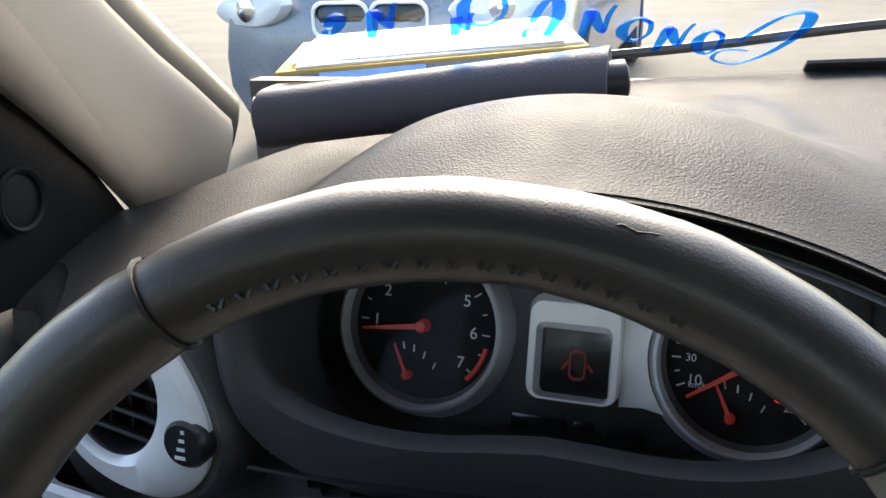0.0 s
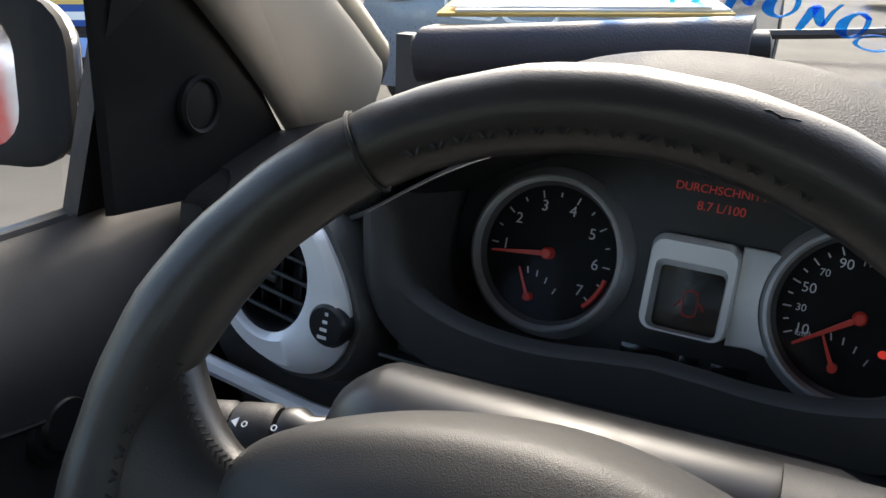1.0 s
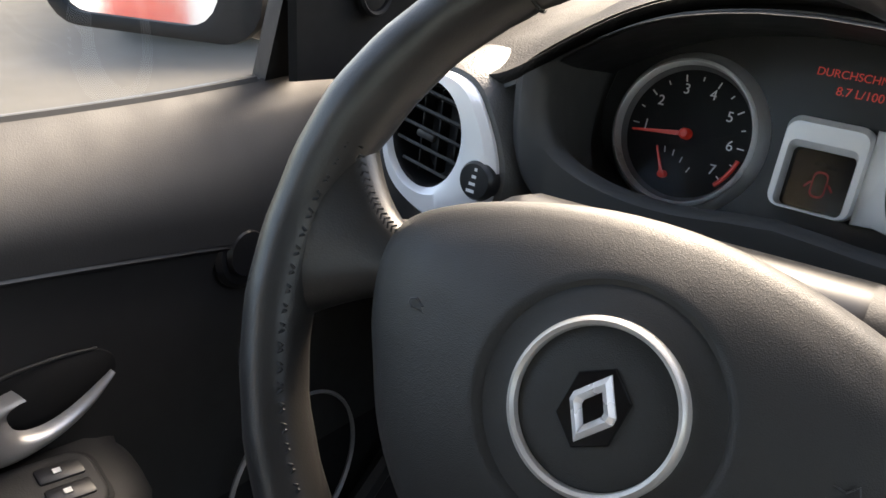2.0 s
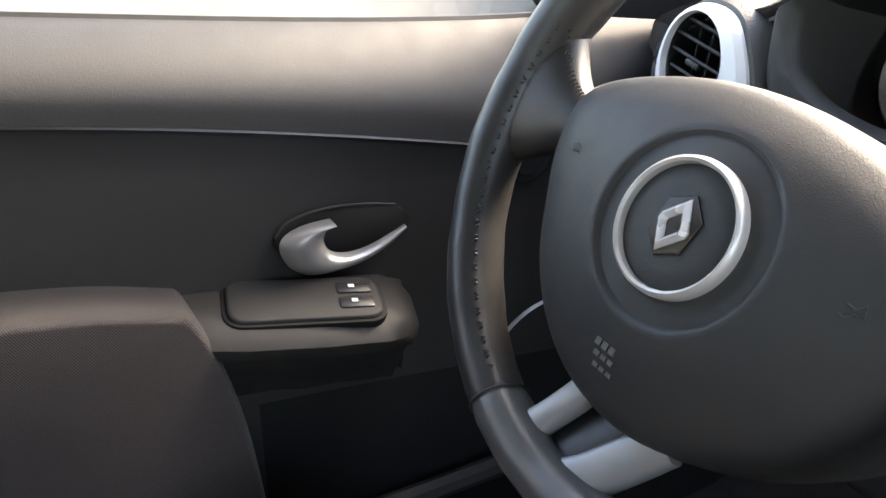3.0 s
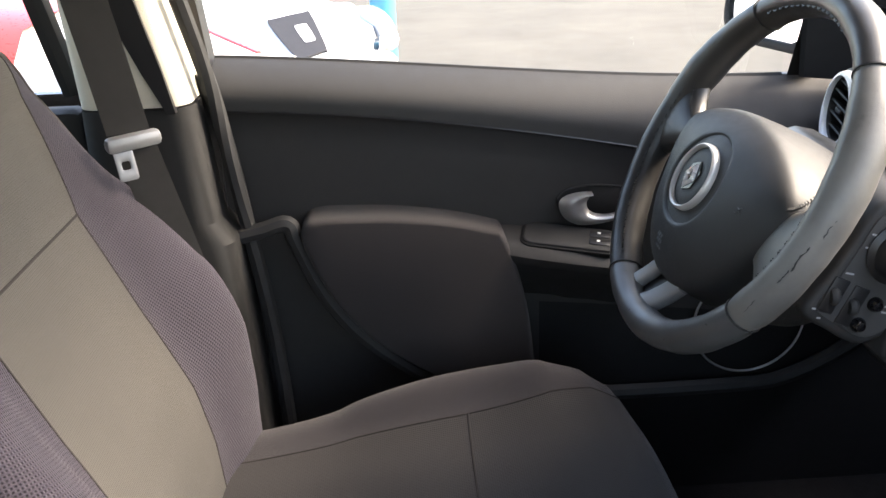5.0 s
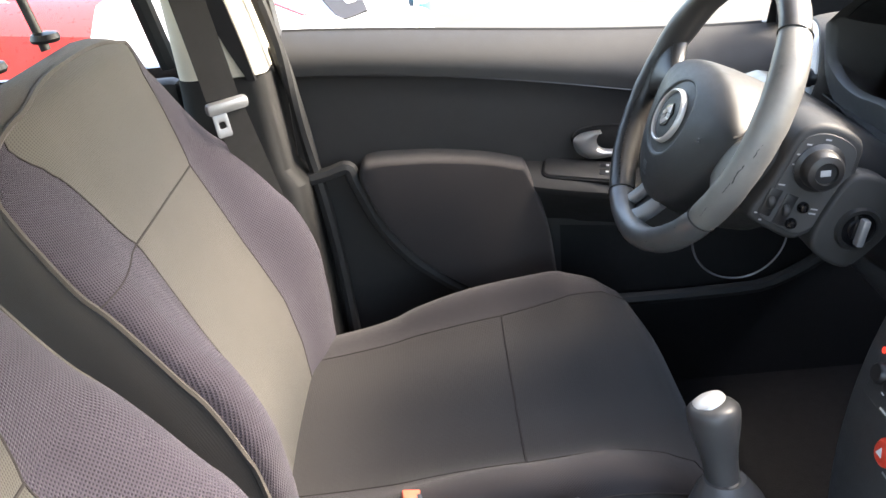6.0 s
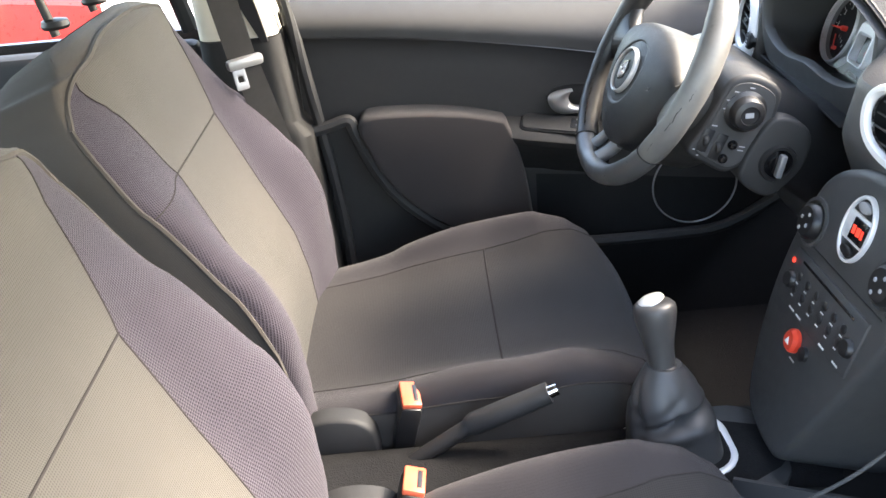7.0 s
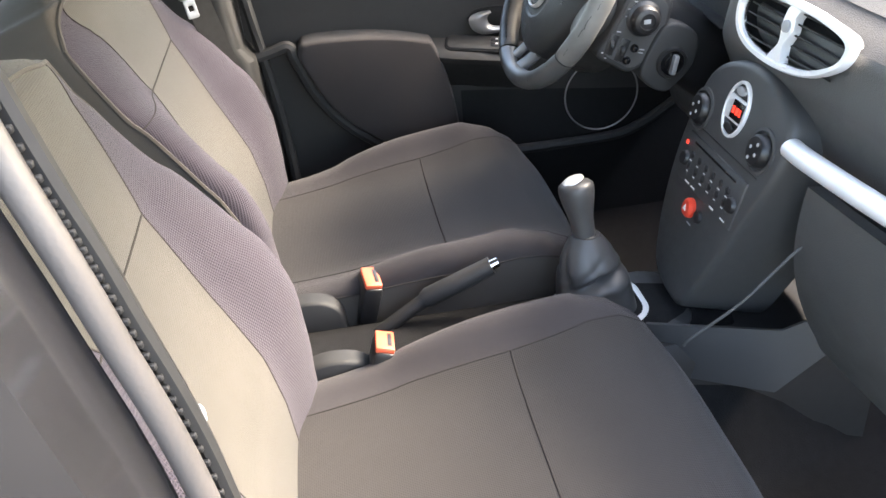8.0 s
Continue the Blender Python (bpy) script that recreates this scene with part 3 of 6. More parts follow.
part("cluster_bezel", loft([bezel_ring(CLUSTER, 1.20, 0.300), bezel_ring(CLUSTER, 1.17, 0.276), bezel_ring(CLUSTER, 1.12, 0.268), bezel_ring(LIP, 1.10, 0.264), bezel_ring(LIP, 1.05, 0.264), bezel_ring(LIP, 1.015, 0.268), bezel_ring(LIP, 1.0, 0.276), bezel_ring(CLUSTER, 1.02, 0.318), bezel_ring(CLUSTER, 1.0, 0.39)], cap=False), BEZELBLACK, dash, "smooth black surround of the dials")
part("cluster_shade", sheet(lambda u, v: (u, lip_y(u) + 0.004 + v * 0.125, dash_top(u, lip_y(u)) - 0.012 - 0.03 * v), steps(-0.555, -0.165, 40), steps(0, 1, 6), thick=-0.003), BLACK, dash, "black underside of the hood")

# ground and sky line
tagged(part("ground", sheet(lambda u, v: (u, v, 0.0), [-900, -60, -26, -14, -6, -2, 2, 6, 14, 30, 900], [-900, -60, -20, -8, -3, 0, 3, 8, 20, 60, 900]), ASPHALT), "worn asphalt and gravel of a car park", "ground", kind="structure")
tagged(part("grass_verge", sheet(lambda u, v: (u, v, 0.03 + 0.05 * math.sin(u * 1.7)), steps(-46, -20.9, 8), steps(-60, 60, 20), thick=-0.02), GRASS), "bright green grass verge beyond the car park", "grass", kind="structure")


# steering wheel: x to the right, y up in its plane, z towards the driver
WHEEL = Matrix(((0.9981, -0.0291, 0.0549, -0.3429), (0.0621, 0.4682, -0.8814, 0.0398), (0.0, 0.8832, 0.4691, 0.9608), (0, 0, 0, 1)))
RING = Vector((-0.002, -0.022, 0.0285))
PADTURN = pose(0, 0, 0, 0, 0, -5.4)
wheel = thing("steering_wheel", "worn black leather steering wheel with a round airbag emblem", "steering wheel", WHEEL)


def rim_ring(a):
    deg = math.degrees(a) % 360
    r = 0.0152 + 0.0018 * math.exp(-((deg - 152) / 15) ** 2) + 0.0018 * math.exp(-((deg - 24) / 15) ** 2)
    r += 0.0003 * math.sin(deg * 0.21) + 0.0002 * math.sin(deg * 0.57 + 1)
    c = Vector((0.168 * math.cos(a), 0.168 * math.sin(a), 0))
    d = c.normalized()
    return [c + r * (math.cos(b) * d + 1.2 * math.sin(b) * Vector((0, 0, 1))) for b in (2 * math.pi * j / 22 for j in range(22))]


def rim_piece(name, a0, a1, material, label=""):
    rings = [rim_ring(radians(a)) for a in steps(a0, a1, max(8, int((a1 - a0) / 3)))]
    rings[0] = [r0.lerp(sum(rings[0], Vector()) / 22, 0.06) for r0 in rings[0]]
    rings[-1] = [r0.lerp(sum(rings[-1], Vector()) / 22, 0.06) for r0 in rings[-1]]
    return part(name, loft(rings), material, wheel, label)


rim_piece("rim_grip", 122, 243, LEATHER)
rim_piece("rim_top", 45, 122, LEATHER)
rim_piece("rim_grip", -33, 45, RIMWORN, "leather worn pale and flaking")
rim_piece("rim_bottom", 243, 327, SATIN, "smooth grey lower rim")


def pad_outline(k=1.0):
    half = [(0.04, 0.071), (0.08, 0.060), (0.109, 0.046), (0.121, 0.033), (0.123, 0.016), (0.118, -0.005), (0.110, -0.022), (0.092, -0.054), (0.066, -0.080), (0.034, -0.097)]
    pts = [(0.0, 0.0748)] + half + [(0.0, -0.1025)] + [(-x, y) for x, y in half[::-1]]
    return [PADTURN @ p + Vector((RING.x, RING.y, 0)) for p in spline([(x * k, y * k, 0) for x, y in pts], 4, True)]


def pad_depth(k):
    return RING.z - 0.027 * k ** 2.8


def on_pad(u, v, lift=0.0):
    """A place on the airbag cover: u to the right and v up from the emblem, square to the cover."""
    k = math.hypot(u / 0.12, v / (0.075 if v > 0 else 0.102))
    p = PADTURN @ Vector((u, v, 0))
    return Vector((RING.x + p.x, RING.y + p.y, pad_depth(k) + lift))


rings = []
for k, z in ((0.96, -0.112), (1.01, -0.090), (1.03, -0.062), (1.025, -0.036), (1.006, -0.014), (0.997, -0.0075), (0.985, -0.002), (0.965, 0.0025)):
    rings.append([p + Vector((0, 0, z)) for p in pad_outline(k)])
for k in (0.93, 0.88, 0.8, 0.72):
    rings.append([p + Vector((0, 0, pad_depth(k))) for p in pad_outline(k)])
for r, dz, follow in ((0.0515, 0.0, 1), (0.0495, 0.0, 1), (0.0475, -0.0008, 0.95), (0.0455, -0.0036, 0.8), (0.041, -0.0046, 0.4), (0.036, -0.0050, 0.1), (0.034, -0.0045, 0), (0.028, -0.001, 0), (0.02, 0.0, 0), (0.004, 0.0002, 0)):
    ring = []
    for p in pad_outline(0.4):
        d = (p - Vector((RING.x, RING.y, 0))).normalized()
        q = PADTURN.inverted() @ (d * r)
        ring.append(RING + d * r + Vector((0, 0, dz + follow * (pad_depth(math.hypot(q.x / 0.12, q.y / (0.075 if q.y > 0 else 0.102))) - RING.z))))
    rings.append(ring)
part("airbag_pad", loft(rings), PADM, wheel, "grained dark grey airbag cover")
part("emblem_ring", hoop([(0.0296, -0.002), (0.0300, 0.0018), (0.0314, 0.0030), (0.0328, 0.0020), (0.0336, -0.001), (0.0336, -0.006), (0.0296, -0.006)], 64), RINGSATIN, wheel, "satin metal ring", m=Matrix.Translation(RING))
BADGE = Matrix.Translation(RING) @ pose(0, 0, 0, 0, 0, -14)
hexa = [(0, 0.0165), (0.0112, 0.0085), (0.0112, -0.0085), (0, -0.0165), (-0.0112, -0.0085), (-0.0112, 0.0085)]
part("emblem_recess", plate(hexa, 0.0016, 0.0006, 1), GLOSS, wheel, "dark six sided recess", smooth=False, m=BADGE)
dia = [(0, 0.0142), (0.0092, 0.0015), (0.0092, -0.0015), (0, -0.0142), (-0.0092, -0.0015), (-0.0092, 0.0015)]
inn = [(0, 0.0068), (0.0042, 0.0008), (0.0042, -0.0008), (0, -0.0068), (-0.0042, -0.0008), (-0.0042, 0.0008)]
badge = [[Vector((x, y, 0.001)) for x, y in dia], [Vector((x * 0.97, y * 0.97, 0.0026)) for x, y in dia], [Vector(((x + u) / 2, (y + w) / 2, 0.0048)) for (x, y), (u, w) in zip(dia, inn)], [Vector((x, y, 0.0022)) for x, y in inn], [Vector((x, y, 0.001)) for x, y in inn]]
part("emblem", loft(badge + [badge[0]], cap=False), BADGEMETAL, wheel, "plain chrome rhombus emblem", smooth=False, m=BADGE)
for sx in (-1, 1):
    # narrow at the cover, flaring up and down into the rim; the other side hangs lower where it is torn
    rs = []
    for t in steps(0, 1, 16):
        x = 0.098 + 0.064 * t
        top = 0.031 + 0.060 * t ** 2.6
        low = 0.008 - 0.040 * t ** 1.6 - (0.030 if sx > 0 else 0)
        rs.append([RING + PADTURN @ Vector((sx * (x + 0.004 * math.cos(a)), (top + low) / 2 + (top - low) / 2 * math.sin(a), -0.012 + 0.009 * t - RING.z + (0.011 + 0.004 * t) * math.copysign(abs(math.cos(a)) ** 0.7, math.cos(a)))) for a in (2 * math.pi * j / 24 for j in range(24))])
    part("spoke", loft(rs), LEATHER if sx < 0 else RIMWORN, wheel, "leather wrapped spoke flaring into the rim")
    edge = [RING + PADTURN @ Vector((sx * (0.116 + 0.036 * t), 0.031 + 0.060 * (0.28 + 0.56 * t) ** 2.6 - 0.002, 0.002 - RING.z + 0.006 * t)) for t in steps(0, 1, 16)]
    for p, q in zip(edge, edge[1:]):
        d = (q - p).normalized()
        part("spoke_stitch", tube([p - Vector((-d.y, d.x, 0)) * 0.0022, p + d * 0.0016, p + Vector((-d.y, d.x, 0)) * 0.0022], 0.0006, 5), RUBBER, wheel)
# two lower ribbons with a hole between them
for (ax, ay), (bx, by), half in (((-0.034, -0.120), (-0.056, -0.163), 0.0085), ((0.014, -0.126), (-0.020, -0.172), 0.0120)):
    d = Vector((bx - ax, by - ay, 0)).normalized()
    n = Vector((-d.y, d.x, 0))
    rs = []
    for t in steps(-0.25, 1, 12):
        c = Vector((ax + (bx - ax) * t, ay + (by - ay) * t, -0.008 + 0.010 * max(0, t) ** 1.5))
        w = half * (1 + 0.35 * ease((t - 0.5) / 0.5))
        rs.append([c + n * w * math.copysign(abs(math.cos(a)) ** 0.55, math.cos(a)) + Vector((0, 0, 0.0065 * math.copysign(abs(math.sin(a)) ** 0.8, math.sin(a)))) for a in (2 * math.pi * j / 16 for j in range(16))])
    part("spoke_trim", loft(rs), STRIP, wheel, "satin silver lower spoke strip")
rs = []
for t in steps(0, 1, 8):
    c = Vector((-0.010 - 0.030 * t, -0.118 - 0.048 * t, -0.022 + 0.012 * t))
    rs.append([c + Vector((0.034 * math.cos(a), 0.010 * math.cos(a), 0.008 * math.sin(a))) for a in (2 * math.pi * j / 14 for j in range(14))])
part("spoke_back", loft(rs), BLACK, wheel, "black back of the lower spoke")

# stitches, tears and marks on the wheel
for a0, a1 in ((66, 116), (160, 238), (-28, 14)):
    bm = bmesh.new()
    for i, a in enumerate(steps(a0, a1, int((a1 - a0) * 0.62))):
        c = Vector((*[0.1575 * v for v in (math.cos(radians(a)), math.sin(radians(a)))], 0.0122))
        bmesh.ops.create_cube(bm, size=1.0, matrix=Matrix.Translation(c) @ pose(0, 0, 0, 0, 0, a + (32 if i % 2 else -32)) @ Matrix.Diagonal((0.0052, 0.0010, 0.0016, 1)))
    part("stitching", bm, LEATHER if a0 == 66 else RUBBER, wheel, "black zigzag stitching along the inner edge")
for a, t in ((122, 0), (45, 1), (243, 2), (-33, 3)):
    r0 = rim_ring(radians(a))
    c0 = sum(r0, Vector()) / 22
    part("leather_joint", tube([c0 + (p - c0) * 0.995 for p in r0], 0.0009, 5, closed=True), RUBBER, wheel, "open joint in the leather")
rnd = random.Random(11)
for a, b, ln, wide in ((73, 62, 0.011, 0.0005), (13, 8, 0.034, 0.0010), (2, 20, 0.018, 0.0007), (-8, 34, 0.022, 0.0009), (-14, 40, 0.013, 0.0006), (-18, 150, 0.024, 0.0009), (-6, 158, 0.016, 0.0007), (-26, 48, 0.015, 0.0006), (32, 95, 0.008, 0.0006), (186, 60, 0.006, 0.0005), (198, 40, 0.008, 0.0006), (212, 70, 0.007, 0.0005)):
    pts, fat, bb = [], [], b
    for k in range(11):
        aa = radians(a) + (k - 5) / 10 * ln / 0.168
        bb += rnd.choice((-3.0, -0.8, 0.5, 0.8, 3.2)) * ln / 0.025
        d = Vector((math.cos(aa), math.sin(aa), 0))
        pts.append(d * 0.168 + 0.0152 * (math.cos(radians(bb)) * d + 1.2 * math.sin(radians(bb)) * Vector((0, 0, 1))))
        fat.append(wide * (0.25 if k in (0, 10) else rnd.uniform(0.35, 1.0)))
    part("tear", tube(pts, fat, 5), RUBBER, wheel, "dark tear in the leather")
for u, v, w, rot in ((-0.0848, 0.007, 0.010, -12), (0.083, 0.007, 0.012, 10)):
    c = on_pad(u, v, 0.0006)
    horn = [(-0.5, 0.10), (-0.25, 0.22), (0.1, 0.05), (0.45, 0.25), (0.5, -0.25), (0.1, -0.12), (-0.25, -0.25), (-0.5, -0.10)]
    part("horn_mark", tube([c + pose(0, 0, 0, 0, 0, rot) @ Vector((a * w, b * w, 0)) for a, b in horn], 0.00045, 5, closed=True), SATINDARK, wheel, "embossed horn mark")
for k in range(3):
    for j in range(3):
        part("embossed_bar", rbox(0.0036, 0.0024 if k else 0.0034, 0.0006, 0), SATINDARK, wheel, m=Matrix.Translation(on_pad(-0.010 + 0.0048 * j + 0.001 * k, -0.066 - 0.0056 * k, 0.0002)) @ pose(0, 0, 0, 0, 0, -5))

# column shroud with its stalks and switches
col = thing("steering_column", "dark plastic steering column shroud with stalks and ignition", "steering column")
rs = []
for y, w, zt, zb in ((0.112, 0.10, 0.952, 0.87), (0.118, 0.118, 0.966, 0.85), (0.130, 0.127, 0.977, 0.84), (0.148, 0.131, 0.980, 0.83), (0.168, 0.132, 0.975, 0.82), (0.20, 0.131, 0.955, 0.80), (0.25, 0.126, 0.92, 0.76), (0.34, 0.12, 0.86, 0.70)):
    o = rrect(2 * w, zt - zb, 0.032, 6)
    rs.append([Vector((-0.352 + px, y, (zt + zb) / 2 + pz - (0.020 * (px / w) ** 2 if pz > 0 else 0))) for px, pz in o])
part("shroud", loft(rs), BLACK, col)
stk = part("indicator_stalk", tube([(-0.44, 0.145, 0.934), (-0.485, 0.137, 0.928), (-0.49, 0.136, 0.927), (-0.498, 0.135, 0.926), (-0.499, 0.135, 0.926)], [0.011, 0.011, 0.0150, 0.0150, 0.012], 18), BLACK, col)
part("turn_ring", tube([(-0.503, 0.1345, 0.925), (-0.504, 0.1343, 0.925), (-0.522, 0.132, 0.922), (-0.523, 0.132, 0.922)], [0.0145, 0.0165, 0.0168, 0.0150], 20), PLASTIC, stk)
part("turn_knob", tube([(-0.527, 0.1315, 0.921), (-0.528, 0.1313, 0.921), (-0.558, 0.128, 0.916), (-0.564, 0.1275, 0.915), (-0.566, 0.1272, 0.9148)], [0.0150, 0.0172, 0.0172, 0.0150, 0.010], 20), PLASTIC, stk)
for x, glyph, size in ((-0.541, "0", 0.010), (-0.513, "o", 0.007), (-0.496, "o", 0.007)):
    cz = 0.925 + (x + 0.503) * 0.16
    text_part("print_mark", glyph, size, WHITE, stk, axes((x, 0.132 - 0.0105, cz + 0.0140), (1, -0.05, 0.15), (0, 0.8, 0.6)))
for x in (-0.532, -0.519):
    cz = 0.925 + (x + 0.503) * 0.16
    part("print_arrow", plate([(0.002, 0.0025), (-0.002, 0), (0.002, -0.0025)], 0.0004), WHITE, stk, m=axes((x, 0.132 - 0.0106, cz + 0.0142), (1, -0.05, 0.15), (0, 0.8, 0.6)))
POD = axes((-0.204, 0.118, 0.891), (0, 1, 0), (0, 0, 1))


pod_o = smooth_outline([(-0.060, -0.014), (-0.042, 0.016), (-0.026, 0.046), (-0.008, 0.078), (0.024, 0.082), (0.058, 0.060), (0.056, 0.028), (0.047, -0.002), (0.028, -0.030), (-0.005, -0.049), (-0.036, -0.034)])
pod = part("switch_pod", plate(pod_o, 0.07, 0.007, 4, -0.07), PLASTIC_SOFT, col, m=POD)
part("pod_face", plate([(x * 0.84 + 0.001, y * 0.86 + 0.002) for x, y in pod_o], 0.0012, 0.0006, 1, 0.0), BEZELBLACK, pod)
dl = part("dial", lathe([(0.0265, 0), (0.0275, 0.003), (0.0225, 0.006), (0.0215, 0.016), (0.0190, 0.020), (0.0125, 0.022), (0.0115, 0.019), (0, 0.0185)], 36), BLACK, pod, m=Matrix.Translation((0.012, 0.036, 0.001)))
part("dial_mark", rbox(0.011, 0.007, 0.0008, 0.0003), GREYPRINT, dl, m=Matrix.Translation((0, 0, 0.0188)))
for x, y in ((-0.001, -0.009), (-0.013, -0.027)):
    part("button", lathe([(0.0065, 0), (0.0065, 0.003), (0.004, 0.007), (0, 0.008)], 16), GLOSS, pod, m=Matrix.Translation((x, y, 0.001)))
for x, y, h in ((-0.020, -0.010, 0.030), (-0.037, 0.001, 0.026)):
    part("rocker_well", rbox(0.014, h + 0.006, 0.002, 0.0008), BLACK, pod, m=pose(x, y, 0.0015, 0, 0, -24))
    part("rocker", lathe([(0.006, -0.0035), (0.008, -0.001), (0.008, 0.001), (0.006, 0.0035)], 20), PLASTIC_SOFT, pod, m=pose(x, y, 0.002, 0, 90, 0) @ pose(0, 0, 0, 0, 0, 0))
for x, y, w in ((0.000, 0.063, 0.007), (0.020, 0.066, 0.008), (-0.010, 0.053, 0.006), (-0.014, 0.042, 0.006), (-0.026, 0.020, 0.009), (0.012, -0.013, 0.010), (0.010, -0.018, 0.010), (-0.052, -0.010, 0.004), (-0.047, -0.019, 0.004)):
    part("print_bar", rbox(w * 0.8, 0.0015, 0.0006, 0), GREYPRINT, pod, m=pose(x, y, 0.0014, 0, 0, -14))
LOCK = axes((-0.195, 0.177, 0.853), (0, 1, 0), (0, 0, 1))
lk = part("lock_housing", plate(smooth_outline([(-0.050, -0.012), (-0.034, -0.036), (-0.006, -0.048), (0.020, -0.028), (0.037, -0.004), (0.042, 0.034), (0.022, 0.056), (-0.010, 0.062), (-0.034, 0.03)], 4), 0.09, 0.006, 3, -0.09), PLASTIC_SOFT, col, m=LOCK)
part("lock_ring", hoop([(0.019, -0.002), (0.020, 0.005), (0.024, 0.005), (0.026, 0), (0.025, -0.003)], 32), BLACK, lk)
part("lock_barrel", lathe([(0.0195, 0), (0.0195, 0.002), (0.012, 0.003), (0.012, 0.006), (0, 0.007)], 24), GLOSS, lk)
part("ignition_key", rbox(0.009, 0.032, 0.012, 0.003), RINGGREY, lk, "grey ignition switch tab", m=pose(0.0, 0.0, 0.010, 0, 0, -12))


# front seats
def front_seat(m, label, outer):
    seat = thing("front_seat", label, "car seat", m, group="front seats")
    spine = [(0.0, -0.500, 0.55), (0.09, -0.507, 0.622), (0.18, -0.522, 0.69), (0.36, -0.565, 0.79), (0.58, -0.61, 0.91), (0.8, -0.642, 1.02), (0.93, -0.657, 1.08), (1.0, -0.672, 1.112)]
    wide = [(0.0, 0.232), (0.1, 0.246), (0.22, 0.254), (0.45, 0.254), (0.6, 0.252), (0.72, 0.247), (0.8, 0.241), (0.86, 0.231), (0.91, 0.215), (0.95, 0.192), (0.98, 0.162), (1.0, 0.122)]
    prof = [(0.0, 0.0, 0), (0.30, 0.002, 0), (0.54, 0.010, 0), (0.72, 0.045, 0), (0.87, 0.066, 0), (0.97, 0.058, 0), (1.01, 0.034, 0), (1.03, -0.03, 0), (1.0, -0.11, 0), (0.75, -0.165, 0), (0.0, -0.175, 0)]
    fine = spline(prof, 6)

    def back(u, s):
        """u: 0 the middle of the front to 1 the middle of the rear, signed; s: height."""
        y, z = lerp_table(spine, s)
        y2, z2 = lerp_table(spine, min(1, s + 0.04))
        y1, z1 = lerp_table(spine, max(0, s - 0.04))
        up = Vector((0, y2 - y1, z2 - z1)).normalized()
        fwd = Vector((0, up.z, -up.y))
        w = lerp_table(wide, s)[0]
        k = abs(u) * (len(fine) - 1)
        i = min(int(k), len(fine) - 2)
        q = fine[i].lerp(fine[i + 1], k - i)
        b = (1 - 0.94 * ease((s - 0.18) / 0.68)) * (0.50 + 0.50 * ease(s / 0.34))
        dep = q.y * (b if q.y > 0 else 1.0) - 0.040 * abs(q.x) ** 3 * ease((s - 0.30) / 0.60)
        if s > 0.9:
            dep = dep * math.sqrt(max(0, 1 - ((s - 0.9) / 0.102) ** 2)) - 0.05 * ((s - 0.9) / 0.1) ** 3
        return Vector((math.copysign(q.x * w, u), y, z)) + fwd * dep
    nf = len(fine) - 1
    us = [i / nf for i in range(nf + 1)]
    ub = 36 / nf
    sseam = 0.585

    def ui(s, side=1):
        """Edge of the middle panel, which fans out above the cross seam."""
        return (10.5 + (10 if side > 0 else 6) * min(1, max(0, (s - sseam) / 0.29)) + 5 * ease((s - 0.84) / 0.12)) / nf

    def smax(u):
        """Height of the arched top seam."""
        return 0.968 - 0.15 * (abs(u) / ub) ** 2.6

    def panel(u, s):
        """A height on the front panels, squeezed under the arched seam."""
        return back(u, s if s < sseam else sseam + (smax(u) - sseam) * (s - sseam) / (0.968 - sseam))
    high = steps(sseam, 0.968, 16)
    part("upper_insert", sheet(lambda k, s: panel(k * ui(s, k), s), steps(-1, 1, 18), high), INSERT, seat, "taupe woven cloth panel")
    part("lower_insert", sheet(lambda k, s: panel(k * ui(s, k), s), steps(-1, 1, 18), steps(0, sseam, 18)), INSERT, seat, "taupe woven cloth panel")
    for sg in (-1, 1):
        part("back_bolster", sheet(lambda k, s: panel(sg * (ui(s, sg) + (ub - ui(s, sg)) * k), s), steps(0, 1, 14), steps(0, sseam, 20) + high[1:], flip=sg < 0), BOLSTER, seat, "purplish ribbed cloth bolster")
        part("piping", tube([back(sg * ub, s) for s in steps(0, smax(ub), 30)], 0.0035, 6), SHELL, seat)
        part("seam", tube([panel(sg * ui(s, sg), s) for s in steps(0, 0.96, 34)], 0.0011, 6), SEAM, seat)
        if sg > 0:
            part("seam", tube([back(ui(sseam) + (ub - ui(sseam)) * k, sseam - 0.02 * k) for k in steps(0, 1, 10)], 0.001, 6), SEAM, seat)
    part("back_top", sheet(lambda u, v: back(u, smax(u) + (1 - smax(u)) * v), steps(-ub, ub, 50), steps(0, 1, 14)), SHELL, seat)
    part("back_shell", sheet(lambda u, s: back(((u + 1) % 2) - 1 if abs(u - 1) > 1e-9 else 1, s), steps(ub, 2 - ub, 40), steps(0, 0.8, 24) + steps(0.82, 1.0, 16)), SHELL, seat, "dark cloth back and sides")
    part("piping", tube([back(u, smax(u)) for u in steps(-ub, ub, 40)], 0.0035, 6), SHELL, seat)
    part("seam", tube([back(u, sseam) for u in steps(-ui(sseam), ui(sseam), 14)], 0.0015, 6), SEAM, seat)
    # cushion
    cs = [(0.0, -0.535, 0.560), (0.25, -0.36, 0.574), (0.55, -0.205, 0.588), (0.75, -0.095, 0.601), (0.86, -0.033, 0.602), (0.92, 0.004, 0.591), (0.965, 0.024, 0.566), (1.0, 0.03, 0.50)]
    cw = [(0.0, 0.215), (0.3, 0.238), (0.6, 0.25), (0.86, 0.248), (0.95, 0.236), (1.0, 0.225)]
